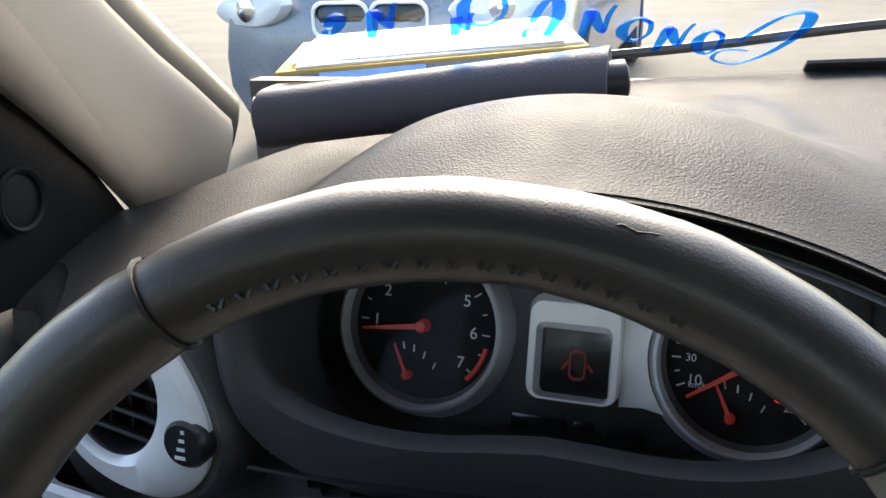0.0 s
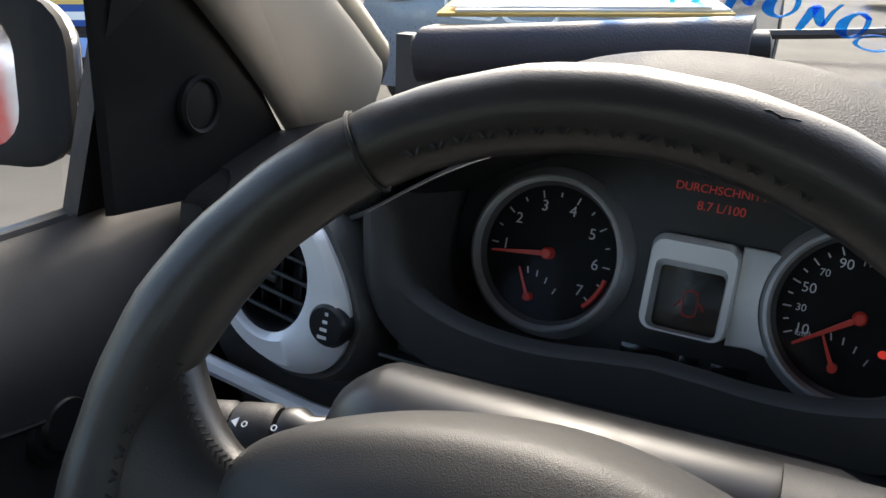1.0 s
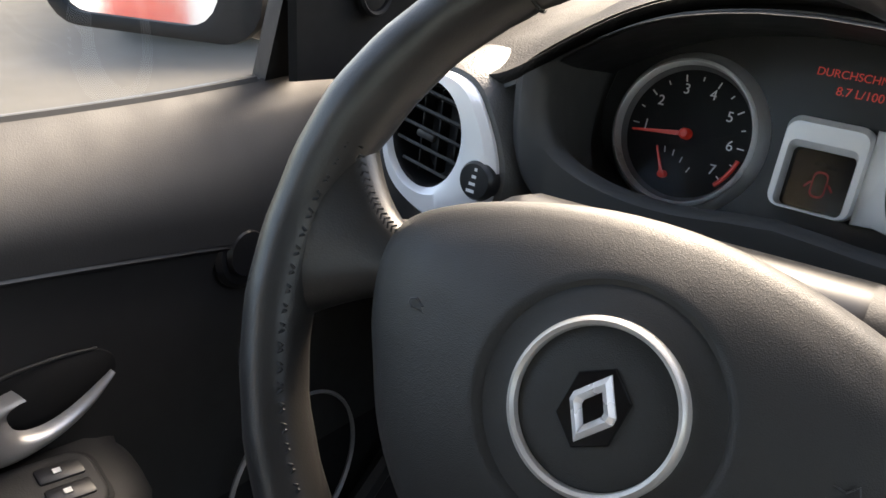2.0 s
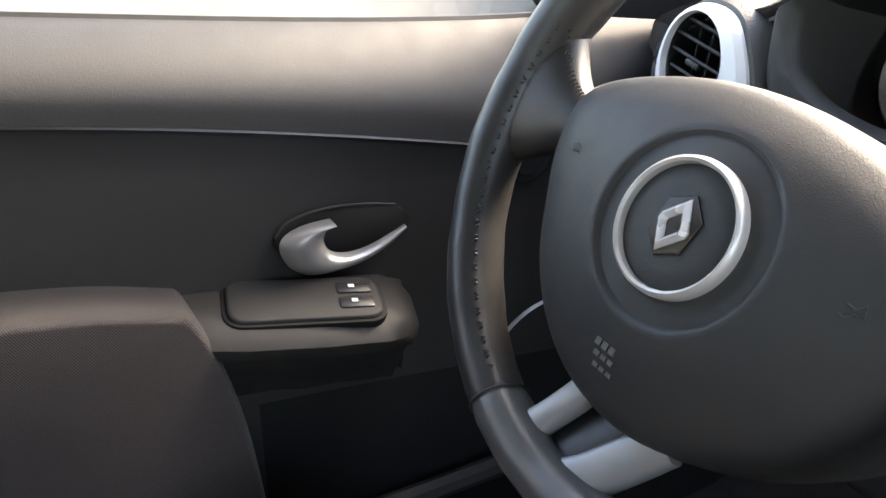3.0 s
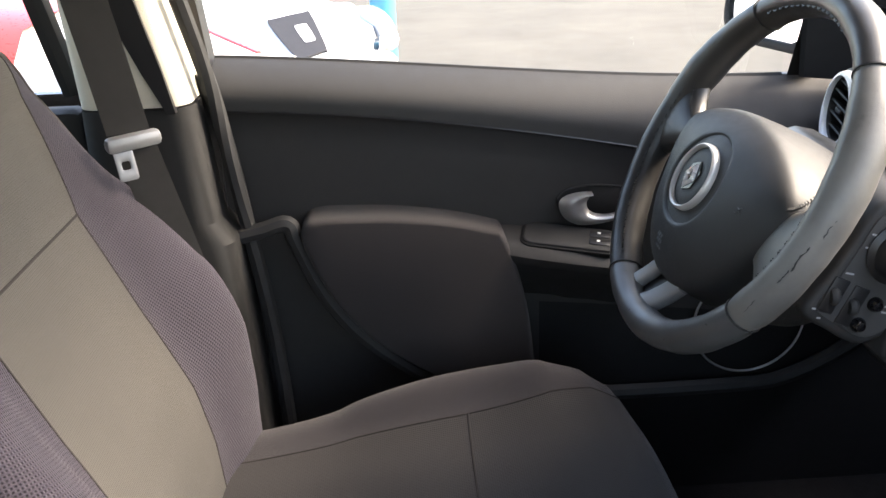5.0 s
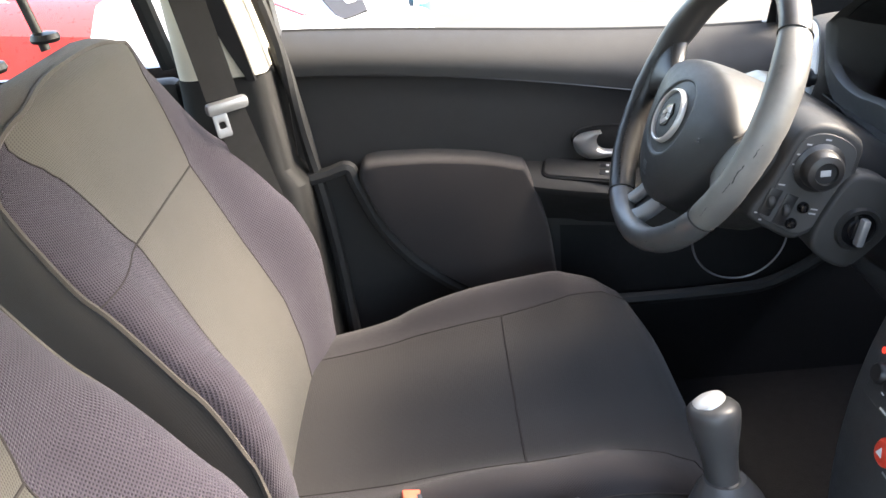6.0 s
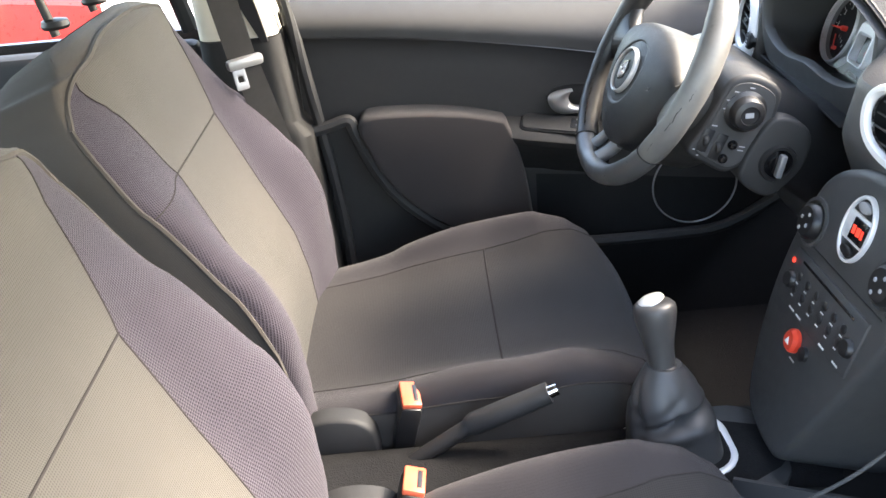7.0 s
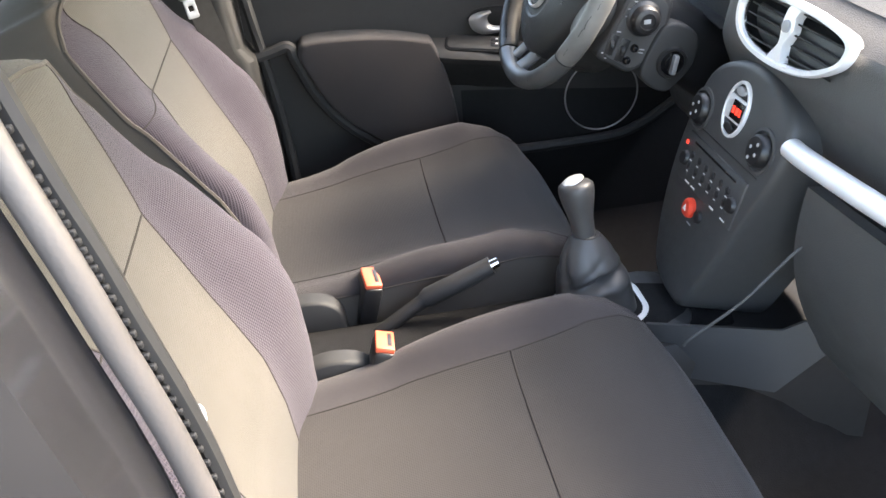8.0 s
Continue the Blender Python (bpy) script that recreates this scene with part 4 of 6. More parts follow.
    cprof = spline([(0.0, 0.0, 0), (0.3, 0.001, 0), (0.56, 0.006, 0), (0.72, 0.022, 0), (0.86, 0.050, 0), (0.965, 0.036, 0), (1.0, -0.02, 0), (1.0, -0.09, 0), (0.97, -0.17, 0)], 6)

    def cush(u, s):
        y, z = lerp_table(cs, s)
        w = lerp_table(cw, s)[0]
        k = abs(u) * (len(cprof) - 1)
        i = min(int(k), len(cprof) - 2)
        q = cprof[i].lerp(cprof[i + 1], k - i)
        dep = q.y
        if dep > 0:
            dep *= 1 - 0.85 * ease((s - 0.68) / 0.32)
            dep *= 0.2 + 0.8 * ease((s - 0.08) / 0.42)
        return Vector((math.copysign(q.x * w, u), y - 0.035 * (abs(q.x) ** 4) * ease((s - 0.6) / 0.4), z + dep))

    def ci(s):
        """Edge of the flat middle panels."""
        return 17 / 48 + 0.10 * ease((s - 0.55) / 0.45)
    cb = 33 / 48
    part("cushion_insert", sheet(lambda k, s: cush(k * ci(s), s), steps(-1, 1, 16), steps(0, 0.555, 16)), CUSHSHADED, seat, "woven cloth panel in a shade-darkened charcoal tone")
    part("cushion_front", sheet(lambda k, s: cush(k * ci(s), s), steps(-1, 1, 30), steps(0.555, 1.0, 22)), CUSHSHADED, seat, "woven cloth panel in a shade-darkened charcoal tone")
    for sg in (-1, 1):
        part("cushion_bolster", sheet(lambda k, s: cush(sg * (ci(s) + (cb - ci(s)) * k), s), steps(0, 1, 16), steps(0, 1.0, 34), flip=sg < 0), CUSHBOLSTER, seat, "purple cloth bolster in a shade-darkened charcoal tone")
        part("cushion_side", sheet(lambda u, s: cush(sg * u, s), steps(cb, 1.0, 10), steps(0, 1.0, 34), flip=sg < 0), SHELL, seat, "dark cloth side")
        part("seam", tube([cush(sg * ci(s), s) for s in steps(0, 0.98, 30)], 0.0011, 6), SEAM, seat)
        part("seam", tube([cush(sg * cb, s) for s in steps(0, 1, 24)], 0.0016, 6), SEAM, seat)
    part("seam", tube([cush(u, 0.555) for u in steps(-ci(0.55), ci(0.55), 20)], 0.0017, 6), SEAM, seat)
    front = [cush(u, 1.0) for u in steps(-1, 1, 40)]
    part("front_valance", sheet(lambda i, v: front[i].lerp(Vector((front[i].x * 0.95, front[i].y - 0.06, 0.34)), v), range(41), steps(0, 1, 5)), SHELL, seat)
    part("seat_base", rbox(0.36, 0.40, 0.12, 0.02, m=Matrix.Translation((0, -0.25, 0.36))), BLACK, seat)
    for sg in (-1, 1):
        part("headrest_post", tube([(sg * 0.075, -0.735, 1.09), (sg * 0.073, -0.76, 1.22)], 0.006, 10), BLACK, seat)
        part("post_sleeve", lathe([(0.016, 0), (0.018, 0.004), (0.016, 0.01), (0.008, 0.012), (0, 0.012)], 18), BLACK, seat, m=Matrix.Translation((sg * 0.075, -0.732, 1.10)))
    for sg in (-outer,):
        part("hinge_cover", plate(smooth_outline([(-0.52, 0.50), (-0.50, 0.565), (-0.46, 0.59), (-0.41, 0.585), (-0.385, 0.555), (-0.40, 0.50)], 4), 0.03, 0.01, 3), PLASTIC_SOFT, seat, m=axes((sg * 0.225 - (0.03 if sg < 0 else 0), 0, 0), (0, 1, 0), (0, 0, 1)))
    part("headrest", rbox(0.25, 0.10, 0.19, 0.045, 4, m=pose(0, -0.755, 1.30, 12)), INSERT, seat)
    return seat


front_seat(Matrix.Translation((-0.324, 0, 0)), "driver's seat in taupe and purple cloth beside the handbrake", -1)
front_seat(Matrix.Translation((0.312, 0.037, 0)), "passenger seat in taupe and purple cloth beside the handbrake", 1)


# driver's door
def door_x(y, z):
    zs, zt = z_sill(y), z_trim(y)
    if z > zt:
        t = (zs - z) / (zs - zt)
        return -0.774 + 0.060 * math.sin(min(1, t * 1.25) * math.pi / 2) ** 0.8
    t = zt - z
    return -0.716 - 0.006 * ease(t / 0.03) - 0.010 * ease((-0.1 - y) / 0.3) + 0.006 * ease((t - 0.17) / 0.2)


door = thing("door_driver", "dark plastic inner panel of the closed driver's door", "door", kind="structure")
ys = steps(-0.515, 0.66, 60)
part("upper_panel", sheet(lambda y, v: (door_x(y, z_sill(y) + (z_trim(y) - z_sill(y)) * v), y, z_sill(y) + (z_trim(y) - z_sill(y)) * v), ys, steps(0, 0.98, 18), flip=True), PLASTIC_SOFT, door)
part("lower_panel", sheet(lambda y, v: (door_x(y, z_trim(y) - 0.002 - (z_trim(y) - 0.3) * v), y, z_trim(y) - 0.002 - (z_trim(y) - 0.3) * v), ys, steps(0, 0.42, 18), flip=True), PLASTIC, door)
part("lower_panel", sheet(lambda y, v: (door_x(y, z_trim(y) - 0.002 - (z_trim(y) - 0.3) * v), y, z_trim(y) - 0.002 - (z_trim(y) - 0.3) * v), steps(-0.515, -0.08, 22), steps(0.42, 1, 22), flip=True), PLASTIC, door)
# Same lining ahead of the armrest, coloured black for the shade there.
part("shaded_panel", sheet(lambda y, v: (door_x(y, z_trim(y) - 0.002 - (z_trim(y) - 0.3) * v), y, z_trim(y) - 0.002 - (z_trim(y) - 0.3) * v), steps(-0.08, 0.66, 38), steps(0.42, 1, 22), flip=True), SAILBLACK, door, "lower door panel blackened for footwell shade")
part("door_skin", sheet(lambda y, v: (-0.80 - 0.05 * math.sin(math.pi * v), y, z_sill(y) - 0.004 + (0.25 - z_sill(y)) * v), ys, steps(0, 1, 10), thick=0.01), CARBLACK, door, "dark painted outer skin")
part("sill_cap", sheet(lambda y, v: (-0.80 + 0.03 * v, y, z_sill(y) - 0.003), ys, steps(0, 1, 2)), BLACK, door)
part("trim_groove", tube([(-0.7165, y, z_trim(y) - 0.001) for y in ys], 0.0028, 6), BLACK, door)
part("window_seal", tube([(-0.776, y, z_sill(y) - 0.001) for y in steps(-0.515, 0.27, 30)], 0.004, 6), RUBBER, door)
part("rear_edge", loft([[Vector((x, -0.515 + dy, z)) for x, dy in ((-0.80, 0), (-0.80, -0.02), (-0.728, -0.02), (-0.721, -0.01), (-0.728, 0))] for z in steps(0.3, 1.0, 6)]), BLACK, door)
part("window_post", loft([[Vector((-0.788 + dx + 0.13 * t, 0.306 + dy + 0.02 * t, 0.938 + 0.45 * t)) for dx, dy in ((-0.02, -0.012), (0.012, -0.03), (0.012, 0.014), (-0.02, 0.014))] for t in steps(0, 1, 8)]), SAILBLACK, door)
part("rear_frame", loft([[Vector((-0.775 + dx + 0.10 * t * t, -0.535 + dy - 0.035 * t, 0.97 + 0.44 * t)) for dx, dy in ((-0.02, -0.022), (0.02, -0.022), (0.02, 0.02), (-0.02, 0.02))] for t in steps(0, 1, 8)]), BLACK, door)
part("sail_panel", loft([[Vector((-0.752 + 0.02 * t, 0.285 - 0.02 * t, 0.955 + 0.2 * t)), Vector((-0.747 + 0.02 * t, 0.29 - 0.02 * t, 0.955 + 0.2 * t)), Vector((-0.735 + 0.02 * t, 0.53 - 0.19 * t, 0.93 + 0.23 * t)), Vector((-0.76 + 0.02 * t, 0.53 - 0.19 * t, 0.93 + 0.23 * t))] for t in steps(0, 1, 6)]), SAILBLACK, door, "black triangular corner panel")
tw = part("tweeter", hoop([(0.023, 0), (0.024, 0.005), (0.027, 0.007), (0.030, 0.004), (0.030, -0.002), (0.023, -0.002)], 36), SAILBLACK, door, "round black tweeter", m=axes((-0.731, 0.372, 1.026), (0, 1, 0.1), (0, 0, 1)) @ Matrix.Scale(0.8, 4))
part("mesh", plate(ellipse(0.023, 0.023, 28), 0.002, 0.001), SAILBLACK, tw)
rest = [(-0.406, 0.800), (-0.411, 0.771), (-0.377, 0.690), (-0.322, 0.618), (-0.232, 0.552), (-0.16, 0.515), (-0.088, 0.49), (-0.091, 0.562), (-0.103, 0.662), (-0.121, 0.735), (-0.133, 0.766), (-0.139, 0.7765), (-0.148, 0.7805), (-0.205, 0.795), (-0.28, 0.805), (-0.34, 0.808), (-0.385, 0.808)]
ro = [(y, z) for y, z, _ in spline([(y, z, 0) for y, z in rest], 4, True)]
arm = axes((-0.732, 0, 0), (0, 1, 0), (0, 0, 1))
part("armrest", plate(ro, 0.062, 0.016, 5), ARMCLOTH, door, "dark cloth padded armrest", m=arm)
part("armrest_trim", tube([(-0.695, y, z) for y, z, _ in spline([(y, z, 0) for y, z in ((-0.50, 0.783), (-0.462, 0.791), (-0.430, 0.798), (-0.420, 0.770), (-0.387, 0.688), (-0.334, 0.615), (-0.25, 0.547), (-0.16, 0.50))], 5)], 0.012, 8), PLASTIC_SOFT, door)
ledge = []
for y, zt, xi in ((-0.136, 0.757, -0.674), (-0.10, 0.752, -0.664), (-0.04, 0.745, -0.652), (0.015, 0.738, -0.646), (0.040, 0.733, -0.654), (0.058, 0.727, -0.676), (0.070, 0.720, -0.705)):
    ledge.append([Vector((x, y, z)) for x, z in ((-0.735, zt + 0.018), (xi - 0.035, zt + 0.009), (xi - 0.010, zt + 0.001), (xi, zt - 0.012), (xi - 0.002, zt - 0.022), (xi - 0.012, zt - 0.030), (xi - 0.03, zt - 0.055), (-0.735, zt - 0.11))])
part("pull_ledge", loft(ledge), PLASTIC, door)
SWP = axes((-0.692, -0.043, 0.7515), (0.22, 1, -0.10), (-1, 0.22, 0.27))
part("panel_joint", plate(rrect(0.136, 0.056, 0.016), 0.0065, 0.001), SAILBLACK, door, "dark joint round the switch panel", m=SWP)
swp = part("switch_panel", plate(rrect(0.130, 0.050, 0.014), 0.010, 0.004, 3), PLASTIC_SOFT, door, m=SWP)
for y in (0.010, -0.008):
    part("window_switch", rbox(0.03, 0.014, 0.006, 0.0025), BLACK, swp, m=Matrix.Translation((0.042, y, 0.009)))
    part("switch_mark", rbox(0.005, 0.004, 0.0008, 0), WHITE, swp, m=Matrix.Translation((0.040, y, 0.0126)))
hnd = part("handle_recess", plate([(y, z) for y, z, _ in spline([(-0.046, 0.785, 0), (-0.044, 0.806, 0), (-0.025, 0.819, 0), (0.02, 0.821, 0), (0.068, 0.812, 0), (0.086, 0.795, 0), (0.078, 0.77, 0), (0.03, 0.75, 0), (-0.02, 0.75, 0)], 5, True)], 0.004, 0.002), SAILBLACK, door, m=axes((-0.722, -0.0125, 0.0105), (0, 1, 0), (0, 0, 1)) @ Matrix.Translation((0.017, 0.781, 0)) @ Matrix.Diagonal((0.94, 0.76, 1, 1)) @ Matrix.Translation((-0.017, -0.781, 0)))
part("recess_rim", tube([(y, z, 0.003) for y, z, _ in spline([(-0.047, 0.80, 0), (-0.034, 0.816, 0), (0.0, 0.8235, 0), (0.04, 0.820, 0), (0.072, 0.812, 0)], 5)], 0.0016, 6), PLASTIC_SOFT, hnd)
lever_out = spline([(0.003, 0.8128, 0), (-0.022, 0.811, 0), (-0.040, 0.803, 0), (-0.0445, 0.788, 0), (-0.036, 0.765, 0), (-0.016, 0.751, 0), (0.010, 0.750, 0), (0.036, 0.755, 0), (0.062, 0.767, 0), (0.080, 0.784, 0)], 5)
lever_in = spline([(0.003, 0.8115, 0), (0.0, 0.806, 0), (-0.003, 0.799, 0), (-0.005, 0.792, 0), (-0.004, 0.784, 0), (0.0, 0.776, 0), (0.010, 0.7695, 0), (0.026, 0.767, 0), (0.047, 0.7715, 0), (0.0795, 0.7865, 0)], 5)


def lever(i, v):
    """The grip: a domed crescent that thins to its tip."""
    p = lever_out[i].lerp(lever_in[i], v)
    return (p.x, p.y, 0.006 + 0.015 * math.sin(math.pi * min(max(v, 0.02), 0.98)) ** 0.6 * (1 - 0.8 * (i / 45) ** 3))


part("door_handle", sheet(lever, range(len(lever_out)), steps(0, 1, 12), thick=-0.0015), HANDLE, hnd, "satin silver inside door handle")
part("speaker_ring", hoop([(0.0810, 0), (0.083, 0.003), (0.085, 0.0), (0.083, -0.003)], 56), STRIP, door, "thin bright speaker ring", m=axes((-0.702, 0.231, 0.603), (0, 1, 0), (0, 0, 1)))
part("door_pocket", tube([(-0.695, y, 0.50 + 0.10 * (y - 0.1) ** 2 + 0.12 * ease((y - 0.25) / 0.3)) for y in steps(-0.08, 0.5, 20)], 0.012, 8), PLASTIC, door)

# centre console
stack = thing("centre_console", "dark centre console with display, climate knobs and radio", "console", kind="structure")
UP = Vector((0, 0.045, 0.154)).normalized()
ST = axes((0.0, 0.173, 0.802), (1, 0, 0), UP)
so = [(x, y) for x, y, _ in spline([(-0.085, 0.085, 0), (-0.106, 0.03, 0), (-0.112, -0.04, 0), (-0.105, -0.11, 0), (-0.085, -0.18, 0), (-0.05, -0.235, 0), (0.02, -0.25, 0), (0.058, -0.235, 0), (0.084, -0.17, 0), (0.116, -0.08, 0), (0.142, 0.0, 0), (0.147, 0.05, 0), (0.13, 0.09, 0), (0.06, 0.118, 0), (-0.02, 0.116, 0)], 5, True)]
face = part("console_face", plate(so, 0.14, 0.014, 3, -0.14), STACK, stack, m=ST)
bez = part("display_bezel", frame_plate(ellipse(0.030, 0.040), ellipse(0.0255, 0.0355), 0.005), SILVER, face, "oval silver display bezel", m=Matrix.Translation((0.012, 0.055, 0)))
part("display_back", plate(ellipse(0.027, 0.037), 0.002, 0.001), BLACK, bez)
part("display_band", rbox(0.054, 0.034, 0.004, 0.001), SILVER, bez, m=Matrix.Translation((0, 0.0, 0.002)))
scr = part("display_screen", rbox(0.030, 0.026, 0.003, 0.001), GLOSS, bez, "dark display with red figures", m=Matrix.Translation((0.008, 0.0, 0.0045)))
for i, (x, w) in enumerate(((-0.008, 0.006), (0.002, 0.008), (0.010, 0.004))):
    part("display_figure", rbox(w, 0.010, 0.0006, 0), REDGLOW, scr, m=pose(x, 0, 0.0018, 0, 0, 8))
for dy in (0.026, -0.026):
    part("display_button", plate(ellipse(0.012, 0.006, 20), 0.004, 0.001), GREYPRINT if dy > 0 else BLACK, bez, m=Matrix.Translation((0, dy, 0.002)))
for x, y in ((-0.077, 0.022), (0.100, 0.032)):
    k = part("climate_knob", hoop([(0.024, 0), (0.027, 0.003), (0.031, 0.002), (0.032, -0.004), (0.024, -0.004)], 40), STACK, face, "round black climate control knob", m=Matrix.Translation((x, y, 0)))
    part("knob_body", lathe([(0.023, -0.002), (0.022, 0.008), (0.018, 0.012), (0.0, 0.013)], 32), BLACK, k)
    for dx, dy in ((0.006, 0.010), (-0.008, 0.002), (0.007, -0.004), (-0.006, -0.012)):
        part("knob_mark", plate(ellipse(0.0026, 0.0026, 12), 0.001, 0.0004), GREYPRINT, k, m=Matrix.Translation((dx, dy, 0.0125)))
part("panel_gap", rbox(0.20, 0.0012, 0.002, 0), BLACK, face, m=Matrix.Translation((0.014, -0.002, 0.0)))
radio = part("radio", rbox(0.185, 0.072, 0.008, 0.003), STACK, face, "black radio with small keys", m=Matrix.Translation((0.010, -0.050, -0.001)))
part("disc_slot", rbox(0.135, 0.004, 0.003, 0.001), GLOSS, radio, m=Matrix.Translation((0, 0.026, 0.003)))
part("led", lathe([(0.004, 0), (0.0035, 0.002), (0, 0.003)], 14), REDGLOW, radio, "small red lamp", m=Matrix.Translation((-0.088, 0.018, 0.003)))
rnd = random.Random(4)
for i in range(6):
    for j in range(2):
        part("key", lathe([(0.006, 0), (0.0055, 0.002), (0.003, 0.003), (0, 0.003)], 14), BLACK, radio, m=Matrix.Translation((-0.062 + 0.024 * i, 0.008 - 0.017 * j, 0.003)))
        part("key_mark", rbox(0.005 + 0.003 * rnd.random(), 0.0016, 0.0005, 0), WHITE, radio, m=Matrix.Translation((-0.062 + 0.024 * i, -0.001 - 0.017 * j, 0.0042)))
for sx in (-1, 1):
    part("rotary_knob", lathe([(0.012, 0), (0.011, 0.005), (0.009, 0.007), (0, 0.007)], 24), BLACK, radio, m=Matrix.Translation((sx * 0.078, -0.004, 0.003)))
for x in (-0.05, -0.03, 0.035, 0.07):
    part("print_bar", rbox(0.013, 0.0022, 0.0005, 0), WHITE, radio, m=Matrix.Translation((x, -0.031, 0.0042)))
part("hazard_button", lathe([(0.0155, -0.002), (0.015, 0.005), (0.011, 0.009), (0.0, 0.010)], 24), RED, face, "bright red hazard button", m=Matrix.Translation((-0.010, -0.109, 0.0)))
part("hazard_mark", plate([(0.005, -0.004), (-0.005, -0.004), (0, 0.005)], 0.0006), WHITE, face, m=Matrix.Translation((-0.010, -0.109, 0.0098)))
part("lock_button", lathe([(0.010, -0.002), (0.009, 0.004), (0.0, 0.006)], 20), BLACK, face, m=Matrix.Translation((0.018, -0.110, 0.0)))
part("print_bar", rbox(0.013, 0.0022, 0.0005, 0), GREYPRINT, face, m=Matrix.Translation((0.0, -0.13, 0.0002)))

# gear lever
gear = thing("gear_lever", "gear lever with a leather gaiter and silver topped knob", "gear lever")

part("knob", tube(spline([(-0.028, -0.012, 0.655), (-0.033, -0.015, 0.68), (-0.042, -0.018, 0.71), (-0.05, -0.02, 0.735), (-0.053, -0.021, 0.747)], 3), [0.0178, 0.0172, 0.0170, 0.0174, 0.0184, 0.0203, 0.0228, 0.0250, 0.0266, 0.0272, 0.0260, 0.0218, 0.0130], 18), GAITERHIDE, gear)
part("knob_cap", lathe([(0.0178, 0), (0.0168, 0.0032), (0.012, 0.0056), (0, 0.0068)], 24), RINGSATIN, gear, "satin silver knob cap", m=pose(-0.053, -0.0245, 0.7455, 22, -14))
rs = []
for t in steps(0, 1, 56):
    # a soft cone from the trim to the knob, with one deep fold on the open side and slack pleats
    c = Vector((-0.014, 0.004, 0.535)).lerp(Vector((-0.028, -0.012, 0.668)), t)
    ring = []
    for j in range(72):
        a = 2 * math.pi * j / 72
        mid = math.sin(math.pi * t)
        w = 0.056 - 0.020 * t - 0.016 * t ** 4 + 0.004 * mid
        box = (abs(math.cos(a)) ** 3.2 + abs(math.sin(a)) ** 3.2) ** (-1 / 3.2)
        box = 1 + (box - 1) * (1 - t)
        side = math.exp(-((((a - 0.35 + math.pi) % (2 * math.pi)) - math.pi) / 0.9) ** 2)
        fold = t - 0.50 - 0.10 * math.sin(a * 1.0 + 0.4)
        crease = 0.45 * side * math.exp(-(fold / 0.045) ** 2) - 0.10 * side * math.exp(-((fold + 0.12) / 0.08) ** 2)
        crease += 0.05 * mid * math.exp(-((fold - 0.17 - 0.08 * math.sin(2 * a)) / 0.05) ** 2)
        for a0, slope, depth in ((2.1, 0.9, 0.10), (5.3, -1.0, 0.12), (3.9, 0.7, 0.09), (0.2, -0.6, 0.06)):
            d = abs((a - a0 - slope * (t - 0.45) + math.pi) % (2 * math.pi) - math.pi)
            crease += depth * max(0, 1 - d / 0.35) ** 1.5 * mid
        k = w * box * (1 - crease)
        ring.append(c + Vector((0.92 * k * math.cos(a), 1.08 * k * math.sin(a), 0)))
    rs.append(ring)
part("gaiter", loft(rs), GAITERHIDE, gear, "soft creased black leather gaiter")
part("collar", lathe([(0.0185, 0), (0.0195, 0.004), (0.0185, 0.01), (0.016, 0.012)], 20), BLACK, gear, m=pose(-0.028, -0.012, 0.655, 6, -10))
part("gaiter_trim", frame_plate([(x, y) for x, y in rrect(0.122, 0.148, 0.040, 6)], rrect(0.104, 0.130, 0.034, 6), 0.009), SILVER, gear, "satin silver gaiter surround", m=pose(-0.014, 0.004, 0.535, 6))
tunnel = thing("tunnel_console", "dark plastic tunnel console between the seats", "console", kind="structure")
part("tunnel_cover", loft([[Vector((x * w, y, z)) for x, z in ((-1, 0.30), (-1, zt - 0.03), (-0.85, zt - 0.005), (-0.4, zt), (0.4, zt), (0.85, zt - 0.005), (1, zt - 0.03), (1, 0.30))] for y, w, zt in ((-0.75, 0.085, 0.46), (-0.45, 0.085, 0.475), (-0.2, 0.085, 0.50), (-0.1, 0.10, 0.53), (0.1, 0.115, 0.54), (0.2, 0.12, 0.53), (0.4, 0.13, 0.55))]), PLASTIC, tunnel)

part("tray_rim", frame_plate(rrect(0.15, 0.30, 0.03, 6), rrect(0.132, 0.282, 0.025, 6), 0.012, 0.003), SATINDARK, tunnel, "paler edge of the handbrake tray", m=pose(0.002, -0.31, 0.492, 4))
part("tray_rim", frame_plate(rrect(0.09, 0.07, 0.02, 6), rrect(0.076, 0.056, 0.016, 6), 0.010, 0.003), SATINDARK, tunnel, "edge of the coin tray", m=pose(0.045, -0.12, 0.512, 6))

part("gear_plate", plate(rrect(0.176, 0.235, 0.055, 6), 0.010, 0.004, 2), STACK, tunnel, "grey plate round the gear lever", m=pose(-0.006, 0.02, 0.526, 6))

# handbrake
hb = thing("handbrake", "dark plastic handbrake lever with a bright push button", "handbrake")
part("lever", tube([(-0.03, -0.40, 0.50), (-0.036, -0.33, 0.545), (-0.042, -0.26, 0.586)], [0.011, 0.011, 0.011], 12), PLASTIC, hb)
part("grip", tube([(-0.042, -0.262, 0.585), (-0.042, -0.255, 0.589), (-0.041, -0.20, 0.611), (-0.04, -0.155, 0.630)], [0.0125, 0.0155, 0.0155, 0.0145], 16), PLASTIC_SOFT, hb)
part("push_button", tube([(-0.04, -0.156, 0.630), (-0.04, -0.144, 0.635)], [0.009, 0.008], 12), CHROME, hb, "bright metal push button")


